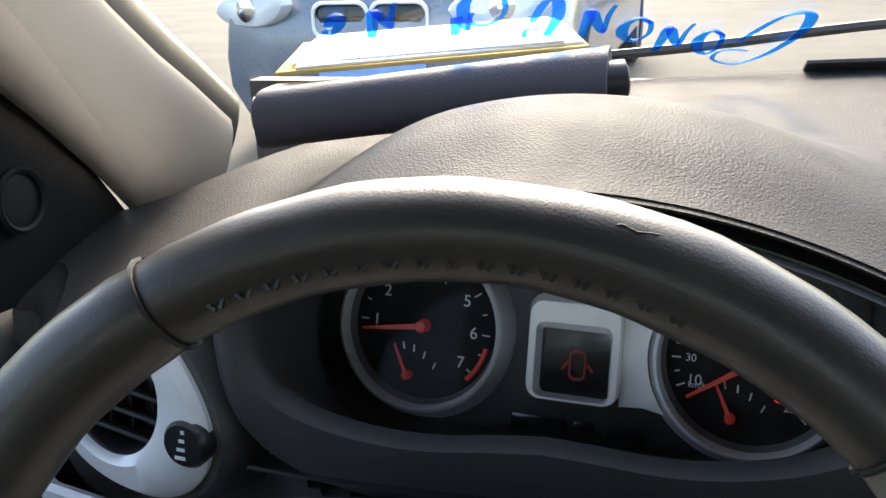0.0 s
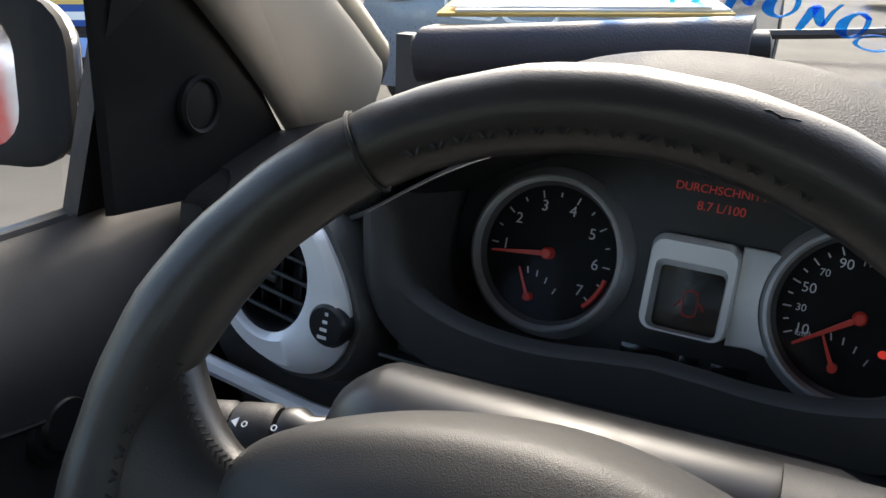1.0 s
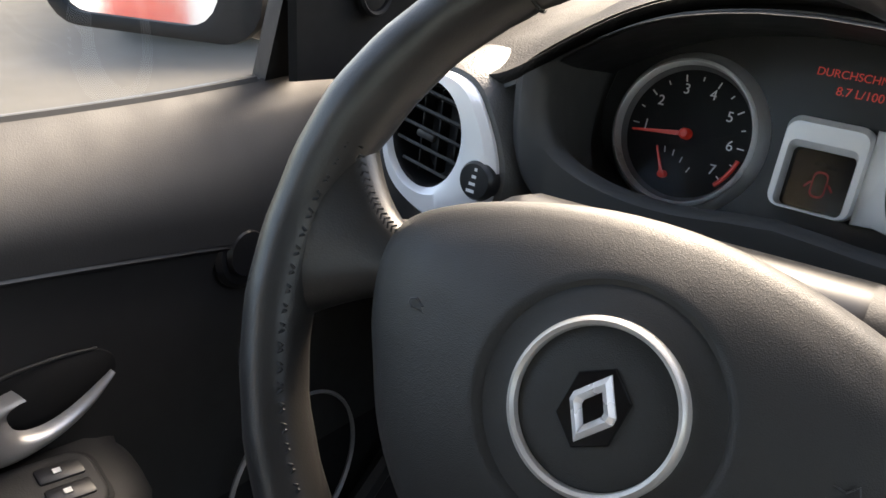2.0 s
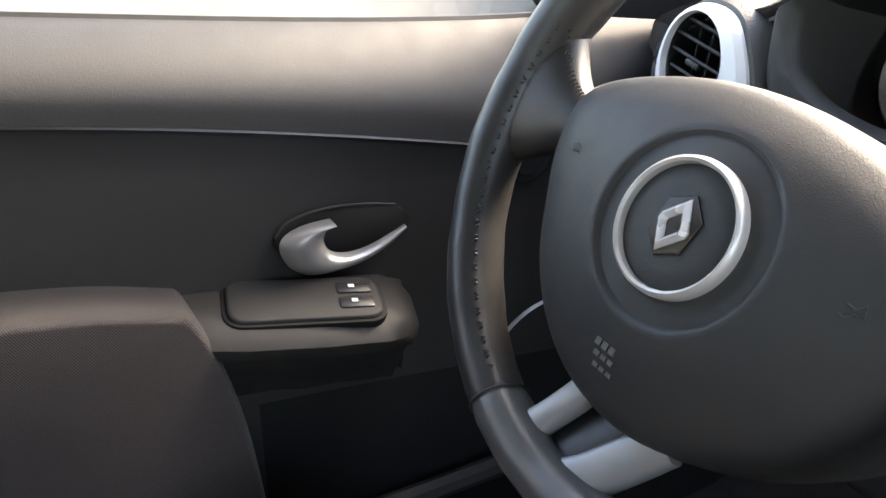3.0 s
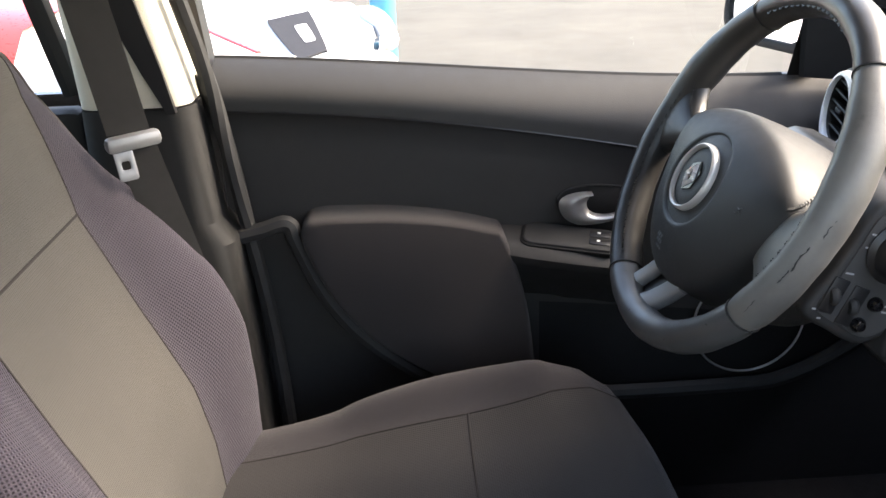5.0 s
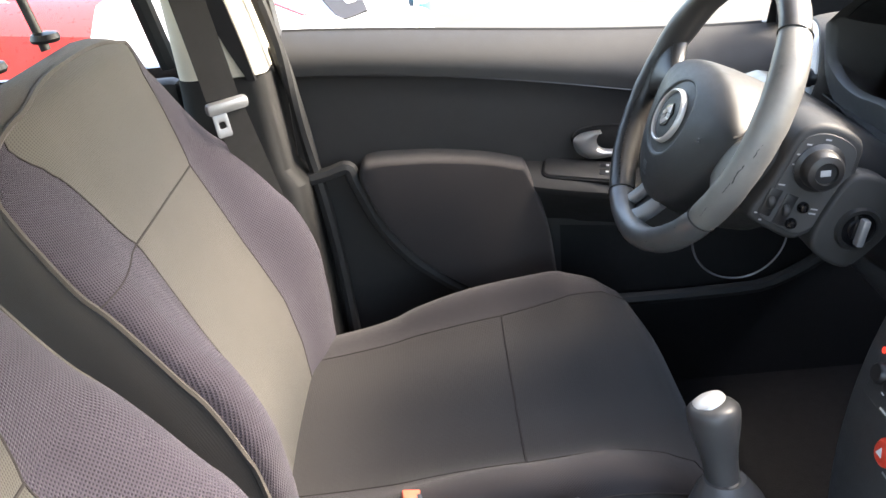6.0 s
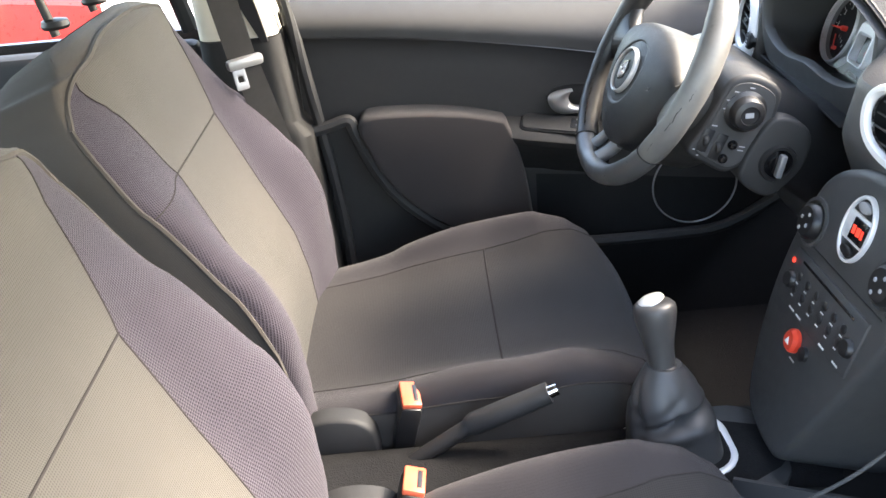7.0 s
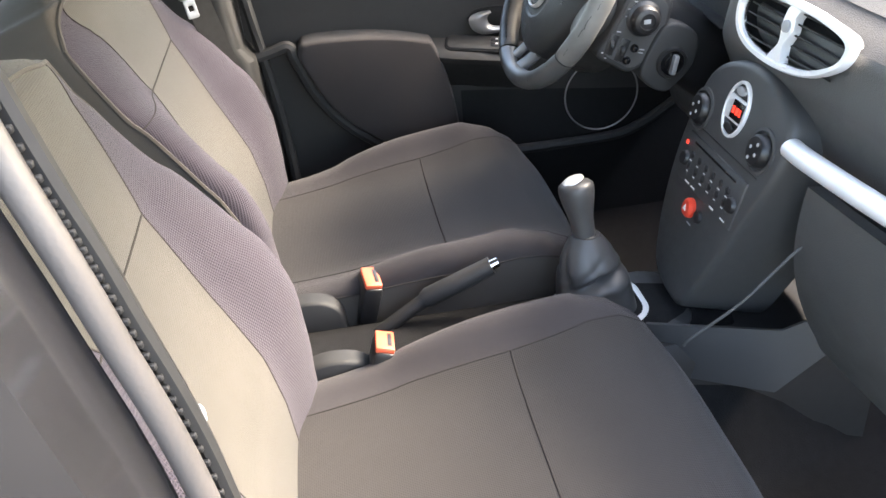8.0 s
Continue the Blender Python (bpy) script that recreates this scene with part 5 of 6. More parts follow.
def buckle(m):
    b = thing("belt_buckle", "black seat belt buckle with an orange red release", "belt buckle", m, group="belt buckles")
    part("stem", rbox(0.03, 0.016, 0.12, 0.006), BLACK, b, m=Matrix.Translation((0, 0, -0.10)))
    part("housing", rbox(0.054, 0.031, 0.080, 0.008), BLACK, b, m=Matrix.Translation((0, 0, -0.043)))
    part("release", rbox(0.046, 0.027, 0.010, 0.003), ORANGE, b, m=Matrix.Translation((0, 0, -0.002)))
    part("slot", rbox(0.030, 0.006, 0.001, 0.0004), BLACK, b, m=Matrix.Translation((0, 0.006, 0.0032)))
    return b


buckle(axes((-0.093, -0.336, 0.607), (0.9, 0.1, -0.15), (0.2, 0.9, -0.25)))
buckle(axes((0.075, -0.332, 0.607), (0.9, -0.05, 0.05), (0, 0.9, -0.25)))

# driver's seat belt
belt = thing("seat_belt", "black seat belt hanging on the middle pillar with a steel tongue", "seat belt")
part("webbing", sheet(lambda u, v: Vector((-0.585 + 0.03 * v, -0.665 + 0.03 * v, 1.40)).lerp(Vector((-0.545, -0.574, 0.972)), v) + Vector((-0.5, 0.86, 0)) * u, steps(-0.024, 0.024, 3), steps(0, 1, 10), thick=0.0015), BELT, belt)
part("webbing", sheet(lambda u, v: Vector((-0.545, -0.572, 0.968)).lerp(Vector((-0.575, -0.50, 0.62)), v) + Vector((-0.5, 0.86, 0)) * u, steps(-0.024, 0.024, 3), steps(0, 1, 10), thick=0.0015), BELT, belt)
part("tongue", rbox(0.062, 0.018, 0.018, 0.006), STRIP, belt, m=axes((-0.542, -0.569, 0.963), (-0.5, 0.85, 0.05), (0, 0, 1)))
part("tongue_plate", frame_plate(rrect(0.026, 0.042, 0.004), rrect(0.012, 0.012, 0.003), 0.003, 0.0008), RINGGREY, belt, "bare steel tongue plate", m=axes((-0.531, -0.578, 0.938), (-0.5, 0.85, 0.05), (-0.2, -0.1, 1)) @ Matrix.Scale(0.82, 4))

# instrument cluster
DIMTEXT = mat("dim_display", (0.5, 0.05, 0.04), 0.5, glow=0.05)
clu = thing("instrument_cluster", "black instrument cluster with two silver ringed dials", "instrument cluster", axes((-0.337, 0.349, 0.961), (1, -0.075, 0), (0, 0.30, 0.954)))
back_o = [(x, y) for x, y, _ in spline([(-0.17, -0.03, 0), (-0.16, 0.05, 0), (-0.10, 0.078, 0), (0, 0.085, 0), (0.10, 0.078, 0), (0.165, 0.05, 0), (0.175, -0.03, 0), (0.14, -0.068, 0), (0.09, -0.073, 0), (0, -0.066, 0), (-0.09, -0.073, 0), (-0.14, -0.066, 0)], 4, True)]
part("backing", plate(back_o, 0.004, 0.001, 1, -0.012), BLACK, clu)


def polar(r, deg):
    return (r * math.cos(radians(deg)), r * math.sin(radians(deg)))


def gauge(name, cx, figures, needle_deg, label):
    g = part(name, plate(ellipse(0.0505, 0.0505, 48), 0.003, 0.001, 1, -0.010), GAUGE, clu, label, m=Matrix.Translation((cx, 0, 0)))
    part("bezel", hoop([(0.0488, -0.008), (0.0494, 0.004), (0.0506, 0.007), (0.0520, 0.0058), (0.0530, 0.0040), (0.0530, -0.008)], 64), RINGSILVER, g, "satin silver dial ring")
    part("outer_ring", hoop([(0.0529, -0.008), (0.0529, 0.0030), (0.0550, 0.0012), (0.0590, -0.008)], 64), RINGOUTER, g, "grey outer band of the dial")
    part("inner_ring", hoop([(0.0462, -0.0075), (0.0466, -0.006), (0.0490, -0.002), (0.0490, -0.0078)], 64), RINGGREY, g)
    for txt, deg, size in figures:
        x, y = polar(0.0325, deg)
        text_part("figure", txt, size, WHITE, g, Matrix.Translation((x, y, -0.0066)))
    n = len(figures)
    for i in range(2 * n - 1):
        a = figures[0][1] + (figures[-1][1] - figures[0][1]) * i / (2 * n - 2)
        x, y = polar(0.0405, a)
        part("tick", rbox(0.005 if i % 2 == 0 else 0.003, 0.0009, 0.0004, 0), WHITE, g, m=pose(x, y, -0.0066, 0, 0, a))
    x, y = polar(0.019, needle_deg)
    part("needle", plate([polar(0.0019, needle_deg + 90), polar(0.040, needle_deg + 1), polar(0.040, needle_deg - 1), polar(0.0019, needle_deg - 90)], 0.0015), NEEDLE, g, "red needle", m=Matrix.Translation((0, 0, -0.002)))
    part("needle_hub", lathe([(0.0042, -0.007), (0.004, 0.0), (0.003, 0.0015), (0, 0.002)], 20), NEEDLE, g)
    hx, hy = -0.009, -0.032
    part("small_needle", plate([(hx - 0.0014, hy), (hx - 0.0095, hy + 0.019), (hx - 0.0085, hy + 0.0195), (hx + 0.0014, hy)], 0.0012), NEEDLE, g, m=Matrix.Translation((0, 0, -0.003)))
    part("small_hub", lathe([(0.003, -0.007), (0.0028, -0.001), (0, 0.0)], 16), NEEDLE, g, m=Matrix.Translation((hx, hy, 0)))
    for i in range(4):
        x, y = hx - 0.004 + 0.007 * i, hy + 0.018 - 0.0012 * i * i
        part("small_tick", rbox(0.0009, 0.0045, 0.0004, 0), WHITE, g, m=pose(x, y, -0.0066, 0, 0, -12 * (i - 1)))
    return g


tach = gauge("rev_counter", -0.099, [(str(i), 215.5 - 36.4 * i, 0.0105) for i in range(1, 8)], 187, "rev counter with a red needle and figures one to seven")
spd = gauge("speedometer", 0.0955, [(str(v), 204 - (v - 10) * 1.13, 0.0085 if v in (10, 50, 90, 130) else 0.0062) for v in range(10, 231, 20)], 214, "speedometer with a red needle and white figures")
red_arc = [(*polar(0.0425, a), -0.0064) for a in steps(-46, -14, 12)]
part("red_sector", tube(red_arc, 0.0016, 6), NEEDLE, tach, "red sector of the scale")
text_part("figure", "km/h", 0.005, WHITE, spd, Matrix.Translation((-0.028, -0.016, -0.0066)))
part("warning_lamp", plate(ellipse(0.0030, 0.0024, 16), 0.0006), REDGLOW, spd, "lit red brake warning lamp", m=Matrix.Translation((0.016, -0.018, -0.0068)))
fr = part("display_frame", frame_plate(rrect(0.055, 0.062, 0.009, 6), [(x, y - 0.009) for x, y in rrect(0.042, 0.040, 0.004, 6)], 0.016, 0.004), SILVER, clu, "satin silver display frame", m=Matrix.Translation((-0.002, -0.002, -0.008)))
link = [(0.0, 0.029), (0.018, 0.029)] + [(0.0705 + 0.0560 * math.cos(radians(a)), 0.0560 * math.sin(radians(a))) for a in steps(150, 218, 9)] + [(0.014, -0.032), (0.0, -0.033)]
part("frame_link", plate(link, 0.012, 0.002, 2, -0.010), SILVER, clu, "satin silver bridge to the dial", m=Matrix.Translation((0.025, 0.0, 0)))
part("warning_screen", rbox(0.044, 0.042, 0.002, 0), GLOSS, clu, "dark warning screen", m=Matrix.Translation((-0.002, -0.011, -0.006)))
part("warning_outline", frame_plate(rrect(0.010, 0.018, 0.004), rrect(0.008, 0.015, 0.003), 0.0005, 0.0001), DIMRED, clu, "dim red car outline", m=Matrix.Translation((-0.001, -0.013, -0.0049)))
for sx in (-1, 1):
    part("warning_door", rbox(0.0014, 0.0055, 0.0005, 0), DIMRED, clu, m=pose(-0.001 + sx * 0.0075, -0.014, -0.0048, 0, 0, sx * 38))
text_part("display_text", "DURCHSCHNITT", 0.0075, DIMTEXT, clu, Matrix.Translation((0.004, 0.060, -0.0075)))
text_part("display_text", "8.7 L/100", 0.008, DIMTEXT, clu, Matrix.Translation((0.006, 0.049, -0.0075)))
for x, w in ((-0.022, 0.034), (0.005, 0.012), (0.03, 0.022)):
    part("indicator_window", rbox(w, 0.011, 0.002, 0.0005), GLOSS, clu, m=Matrix.Translation((x, -0.052, -0.007)))
rings = []
for k in steps(0.02, 0.97, 12):
    rings.append([Vector((x * k, y * k, 0.014 - 0.22 * y * k + 1.0 * (y * k) ** 2 - 0.012 * k ** 6)) for x, y in back_o])
cov = part("cover", loft(rings, cap=False), CLEAR, clu, "clear curved dial cover")
cov.visible_shadow = False
part("tray", sheet(lambda u, v: (u, -0.067 - 0.012 * v + 0.016 * math.cos(u * 16) * (1 - v), -0.01 + 0.085 * v), steps(-0.172, 0.176, 24), steps(0, 1, 6), thick=-0.002), BLACK, clu, "black lower surround")

# air vents
def vent_left():
    v = thing("air_vent", "round air vent in a silver teardrop surround", "air vent", axes((-0.60, 0.276, 0.944), (1, -0.10, 0), (0, 0.10, 1)))
    o = spline([(x + 0.60, z - 0.944, 0) for x, z in ((-0.562, 0.986), (-0.583, 0.993), (-0.607, 0.990), (-0.630, 0.971), (-0.6395, 0.939), (-0.632, 0.909), (-0.612, 0.891), (-0.582, 0.881), (-0.555, 0.886), (-0.538, 0.902), (-0.532, 0.925), (-0.536, 0.945), (-0.547, 0.967))], 5, True)
    c = Vector((0.0, 0.0, 0))
    a, b = 0.0335, 0.0405
    inner = []
    for p in o:
        g = math.atan2(p.y / b, p.x / a)
        inner.append((a * math.cos(g), b * math.sin(g)))
    part("surround", frame_plate([(p.x, p.y) for p in o], inner, 0.012, 0.005), SILVER, v)
    part("collar", loft([[Vector((p.x * k, p.y * k, z)) for p in o] for k, z in ((0.98, 0.001), (1.0, 0.0035), (1.07, 0.003), (1.13, -0.004), (1.22, -0.022), (1.34, -0.055))], cap=False), DASHFACE, v, "grained collar round the vent")
    part("duct", loft([[Vector((k * x, k * y, z)) for x, y in ellipse(a, b, 40)] for k, z in ((1.0, 0.006), (0.97, 0.004), (0.97, -0.03))], cap=False), BLACK, v)
    part("duct_back", plate(ellipse(a, b, 40), 0.002, z0=-0.032), BLACK, v)
    for k in range(-2, 3):
        w = a * math.sqrt(1 - (0.0142 * k / b) ** 2) * 0.96
        part("slat", rbox(2 * w, 0.0026, 0.014, 0.0008), PLASTIC_SOFT, v, m=Matrix.Translation(c + Vector((0, 0.0142 * k, -0.002))) @ pose(0, 0, 0, -24, 0, -9))
    for k in (-1, 0, 1):
        part("guide_vane", rbox(0.0018, 0.066, 0.012, 0.0005), PLASTIC_SOFT, v, m=Matrix.Translation(c + Vector((0.0165 * k, 0, -0.015))))
    part("slat_tab", rbox(0.017, 0.006, 0.006, 0.002), PLASTIC, v, m=Matrix.Translation((0, -0.001, 0.005)) @ pose(0, 0, 0, 0, 0, -9))
    t = part("thumbwheel", lathe([(0.0152, -0.004), (0.0152, 0.010), (0.0125, 0.0135), (0, 0.014)], 32), BLACK, v, "black thumbwheel with white marks", m=Matrix.Translation((0.0545, -0.021, 0.001)))
    for i in range(4):
        part("mark", rbox(0.0022 + 0.0016 * i, 0.0022, 0.0006, 0), WHITE, t, m=Matrix.Translation((0.001 - 0.001 * i, 0.0085 - 0.0054 * i, 0.0138)))


vent_left()


def vent_centre():
    v = thing("air_vent", "wide oval centre air vent with a silver surround", "air vent", axes((0.075, 0.214, 0.973), (1, 0.05, 0), (0, 0.25, 1)) @ Matrix.Scale(0.93, 4))
    o = spline([(-0.128, 0.010, 0), (-0.112, -0.022, 0), (-0.07, -0.040, 0), (0.0, -0.044, 0), (0.07, -0.034, 0), (0.122, -0.008, 0), (0.138, 0.016, 0), (0.128, 0.034, 0), (0.07, 0.045, 0), (0.0, 0.048, 0), (-0.07, 0.045, 0), (-0.115, 0.034, 0)], 5, True)
    inner = [(p.x * 0.90, (p.y - 0.002) * 0.78 + 0.002) for p in o]
    part("surround", frame_plate([(p.x, p.y) for p in o], inner, 0.012, 0.004), SILVER, v)
    part("duct_back", plate([(x * 0.99, y * 0.99) for x, y in inner], 0.002, z0=-0.028), BLACK, v)
    part("duct", loft([[Vector((x, y, z)) for x, y in inner] for z in (-0.028, 0.004)], cap=False), BLACK, v)
    for k in range(5):
        y = -0.026 + 0.0145 * k
        for x0, x1 in ((-0.108, -0.012), (0.012, 0.112)):
            a, b = x0 + 0.012 * abs(y / 0.03) ** 2 * (x0 < 0), x1 - 0.02 * max(0, -y / 0.03) ** 2 * (x0 > 0)
            part("slat", rbox(b - a, 0.0024, 0.014, 0.0007), PLASTIC_SOFT, v, m=Matrix.Translation(((a + b) / 2, y, -0.004)) @ pose(0, 0, 0, -18))
    part("bridge", plate([(x, y) for x, y, _ in spline([(-0.022, -0.038, 0), (0.010, -0.038, 0), (0.005, -0.014, 0), (0.014, 0.008, 0), (0.012, 0.024, 0), (0.018, 0.040, 0), (-0.006, 0.040, 0), (-0.012, 0.022, 0), (-0.009, 0.004, 0), (-0.007, -0.014, 0)], 4, True)], 0.014, 0.004, 3, -0.004), SILVER, v, "silver centre bridge")
    part("thumbwheel", lathe([(0.0085, 0), (0.008, 0.004), (0, 0.005)], 24), GREYPRINT, v, m=Matrix.Translation((0.001, 0.013, 0.009)))


vent_centre()

# passenger side of the dash
part("glove_bar", tube(spline([(0.145, 0.196, 0.855), (0.20, 0.196, 0.857), (0.36, 0.212, 0.860), (0.55, 0.25, 0.862), (0.72, 0.30, 0.862)], 6), 0.0145, 14, squash=0.9), SILVER, dash, "satin silver bar across the dash")
part("glovebox", sheet(lambda u, v: (0.175 + 0.53 * u, 0.205 + 0.11 * max(0, 0.075 + 0.53 * u) ** 1.5 - 0.012 * math.sin(math.pi * min(1, v * 1.1)) + 0.05 * v * v, 0.815 - 0.255 * v), steps(0, 1, 20), steps(0, 1, 14), thick=-0.02), DASHFACE, dash, "dark glovebox lid")
part("lower_flare", sheet(lambda u, v: Vector((0.075, 0.04, 0.48)).lerp(Vector((0.177, 0.206, 0.485)), min(1, u)).lerp(Vector((0.21, 0.34, 0.64)), max(0, u - 1)) * (1 - v) + v * Vector((0.07, 0.05, 0.56)).lerp(Vector((0.165, 0.21, 0.585)), min(1, u)).lerp(Vector((0.20, 0.345, 0.66)), max(0, u - 1)), steps(0, 2, 16), steps(0, 1, 6), thick=0.006), STACK, tunnel, "grey lower console panel")
part("cable", tube(spline([(0.150, 0.075, 0.575), (0.156, 0.083, 0.592), (0.176, 0.14, 0.655), (0.189, 0.199, 0.733), (0.20, 0.23, 0.76)], 6), 0.0022, 6), CABLE, tunnel, "thin loose grey cable")

# things on the dash
pch = thing("vinyl_pouch", "rolled dark grey vinyl document pouch lying on the dash", "pouch")
pa, pb = Vector((-0.572, 0.456, 1.071)), Vector((-0.338, 0.524, 1.086))
rs = []
for t in steps(0, 1, 10):
    c = pa.lerp(pb, t)
    rs.append([c + Vector((0, 0.030 * math.cos(a), 0.024 * math.sin(a) + 0.003 * math.sin(3 * a + 2 * t))) for a in (2 * math.pi * j / 22 for j in range(22))])
part("cover", loft(rs), POUCH, pch)
d = (pb - pa).normalized()
for e, s in ((pa, -1), (pb, 1)):
    part("inner_roll", tube([e - d * 0.01 * s, e + d * 0.011 * s, e + d * 0.013 * s], [0.015, 0.015, 0.011], 16), BLACK, pch)
card = thing("paper_stack", "yellow card and white sheets lying on the pouch", "papers", axes((-0.466, 0.512, 1.106), (0.24, 0.066, 0.012), (-0.25, 0.95, 0.03)))
part("yellow_card", rbox(0.225, 0.145, 0.003, 0.0005), CARD, card, m=Matrix.Translation((0, 0.050, 0)))
part("sheet", rbox(0.208, 0.140, 0.002, 0.0003), PAPER, card, m=pose(0.004, 0.052, 0.0028, 0, 0, 1.5))
part("sheet", rbox(0.20, 0.138, 0.0015, 0.0003), PAPER, card, m=pose(-0.002, 0.056, 0.0048, 0, 0, -2))
wr = thing("windscreen_writing", "blue hand lettering on the windscreen glass", "writing", kind="structure")


def pen(cx, cy, strokes, w, h):
    """One letter: strokes in a unit box, laid on the glass."""
    for pts in strokes:
        out = []
        for p in spline([(a, b, 0) for a, b in pts], 5):
            dx, dy = cx + p.x * w, cy - p.y * h
            out.append(Vector(screen_point(-0.288 + 0.000605 * dx + 0.00013 * dy, 0.148 - 0.0000677 * dx - 0.001653 * dy)) - Vector((0, 0.004, 0.002)))
        n = len(out)
        part("pen_stroke", tube(out, [0.0022 + 0.0026 * math.sin(math.pi * min(1, 1.25 * k / n + 0.12)) for k in range(n)], 6, squash=0.35), INK, wr)


LOOP = [[(0.5, 0.3), (0.1, 0.5), (-0.4, 0.2), (-0.5, -0.3), (-0.1, -0.5), (0.4, -0.2), (0.5, 0.3), (0.2, 0.45)]]
WAVE = [[(-0.5, -0.5), (-0.25, 0.1), (-0.1, 0.4), (0.0, -0.1), (0.1, -0.3), (0.3, 0.2), (0.5, 0.5)]]
HOOK = [[(-0.2, 0.0), (0.2, 0.42), (0.48, 0.45), (0.42, 0.1), (0.1, -0.3), (-0.25, -0.5), (-0.5, -0.38), (-0.38, -0.2), (-0.12, -0.22)]]
for cx, cy, shape, w, h in ((-82, 26, HOOK, 172, 84), (-176, 29, LOOP, 46, 38), (-242, 20, WAVE, 72, 40), (-310, 5, LOOP, 52, 34), (-377, -8, WAVE, 68, 46), (-472, -16, HOOK, 72, 60), (-558, -38, LOOP, 70, 46), (-600, -20, WAVE, 40, 26), (-715, -44, WAVE, 56, 34), (-788, -52, HOOK, 32, 22)):
    pen(cx, cy, shape, w, h)
part("wiper_arm", tube(spline([(-0.05, 0.80, 1.075), (0.2, 0.79, 1.085), (0.45, 0.72, 1.085), (0.62, 0.63, 1.08)], 5), 0.006, 6), BLACK, ws)
part("wiper_blade", tube(spline([(-0.36, 0.718, 1.078), (-0.26, 0.742, 1.085), (-0.1, 0.775, 1.10), (0.15, 0.79, 1.115)], 6), 0.005, 6), BLACK, ws)

# belts
belt2 = thing("seat_belt", "black passenger seat belt with a pale tongue by the door pillar", "seat belt")
part("webbing", sheet(lambda u, v: Vector((0.60, -0.60, 1.38)).lerp(Vector((0.615, -0.50, 0.62)), v) + Vector((-0.2, 0.97, 0)) * u, steps(-0.022, 0.022, 3), steps(0, 1, 10), thick=0.0015), BELT, belt2)
part("tongue", rbox(0.022, 0.012, 0.014, 0.004), GREYPRINT, belt2, "pale tongue", m=axes((0.625, -0.468, 0.985), (-0.2, 0.97, 0.05), (0, 0, 1)))

# lower trim strip and mirror switch beside the column
part("trim_strip", tube([(-0.70, 0.292, 0.872), (-0.663, 0.275, 0.862), (-0.57, 0.270, 0.848), (-0.50, 0.272, 0.842)], 0.007, 8), SILVER, dash, "thin silver strip under the vent")
part("mirror_switch", lathe([(0.030, -0.004), (0.030, 0.004), (0.026, 0.007), (0.020, 0.006), (0.018, 0.010), (0, 0.011)], 32), BLACK, door, "round black mirror switch", m=axes((-0.722, 0.194, 0.840), (0, 1, 0), (0, 0, 1)))

# door mirror
mir = thing("door_mirror", "dark door mirror with silver cap outside the driver's window", "mirror", axes((-1.0, 0.385, 1.024), (1, 0.25, 0), (0, 0.05, 1)))
rs = []
for t in steps(0, 1, 8):
    k = math.cos(t * math.pi / 2 * 0.93)
    o = rrect(0.265 * (0.35 + 0.65 * k), 0.148 * (0.35 + 0.65 * k), 0.045 * (0.35 + 0.65 * k), 5)
    rs.append([Vector((x - 0.01, y, -0.10 * t + 0.03)) for x, y in o])
part("housing", loft(rs), CARBLACK, mir)
part("rim", frame_plate(rrect(0.267, 0.150, 0.045, 5), [(x - 0.018, y) for x, y in rrect(0.205, 0.122, 0.038, 5)], 0.012), SAILBLACK, mir, m=Matrix.Translation((-0.01, 0, 0.028)))
part("mirror_glass", plate(rrect(0.208, 0.125, 0.038, 5), 0.002, z0=0.031), MIRROR, mir, "clear mirror glass", m=Matrix.Translation((-0.028, 0, 0)))
part("arm", tube([(0.08, -0.045, -0.02), (0.13, -0.055, -0.025), (0.27, -0.06, -0.03)], [0.03, 0.028, 0.03], 12, squash=0.8), BLACK, mir)


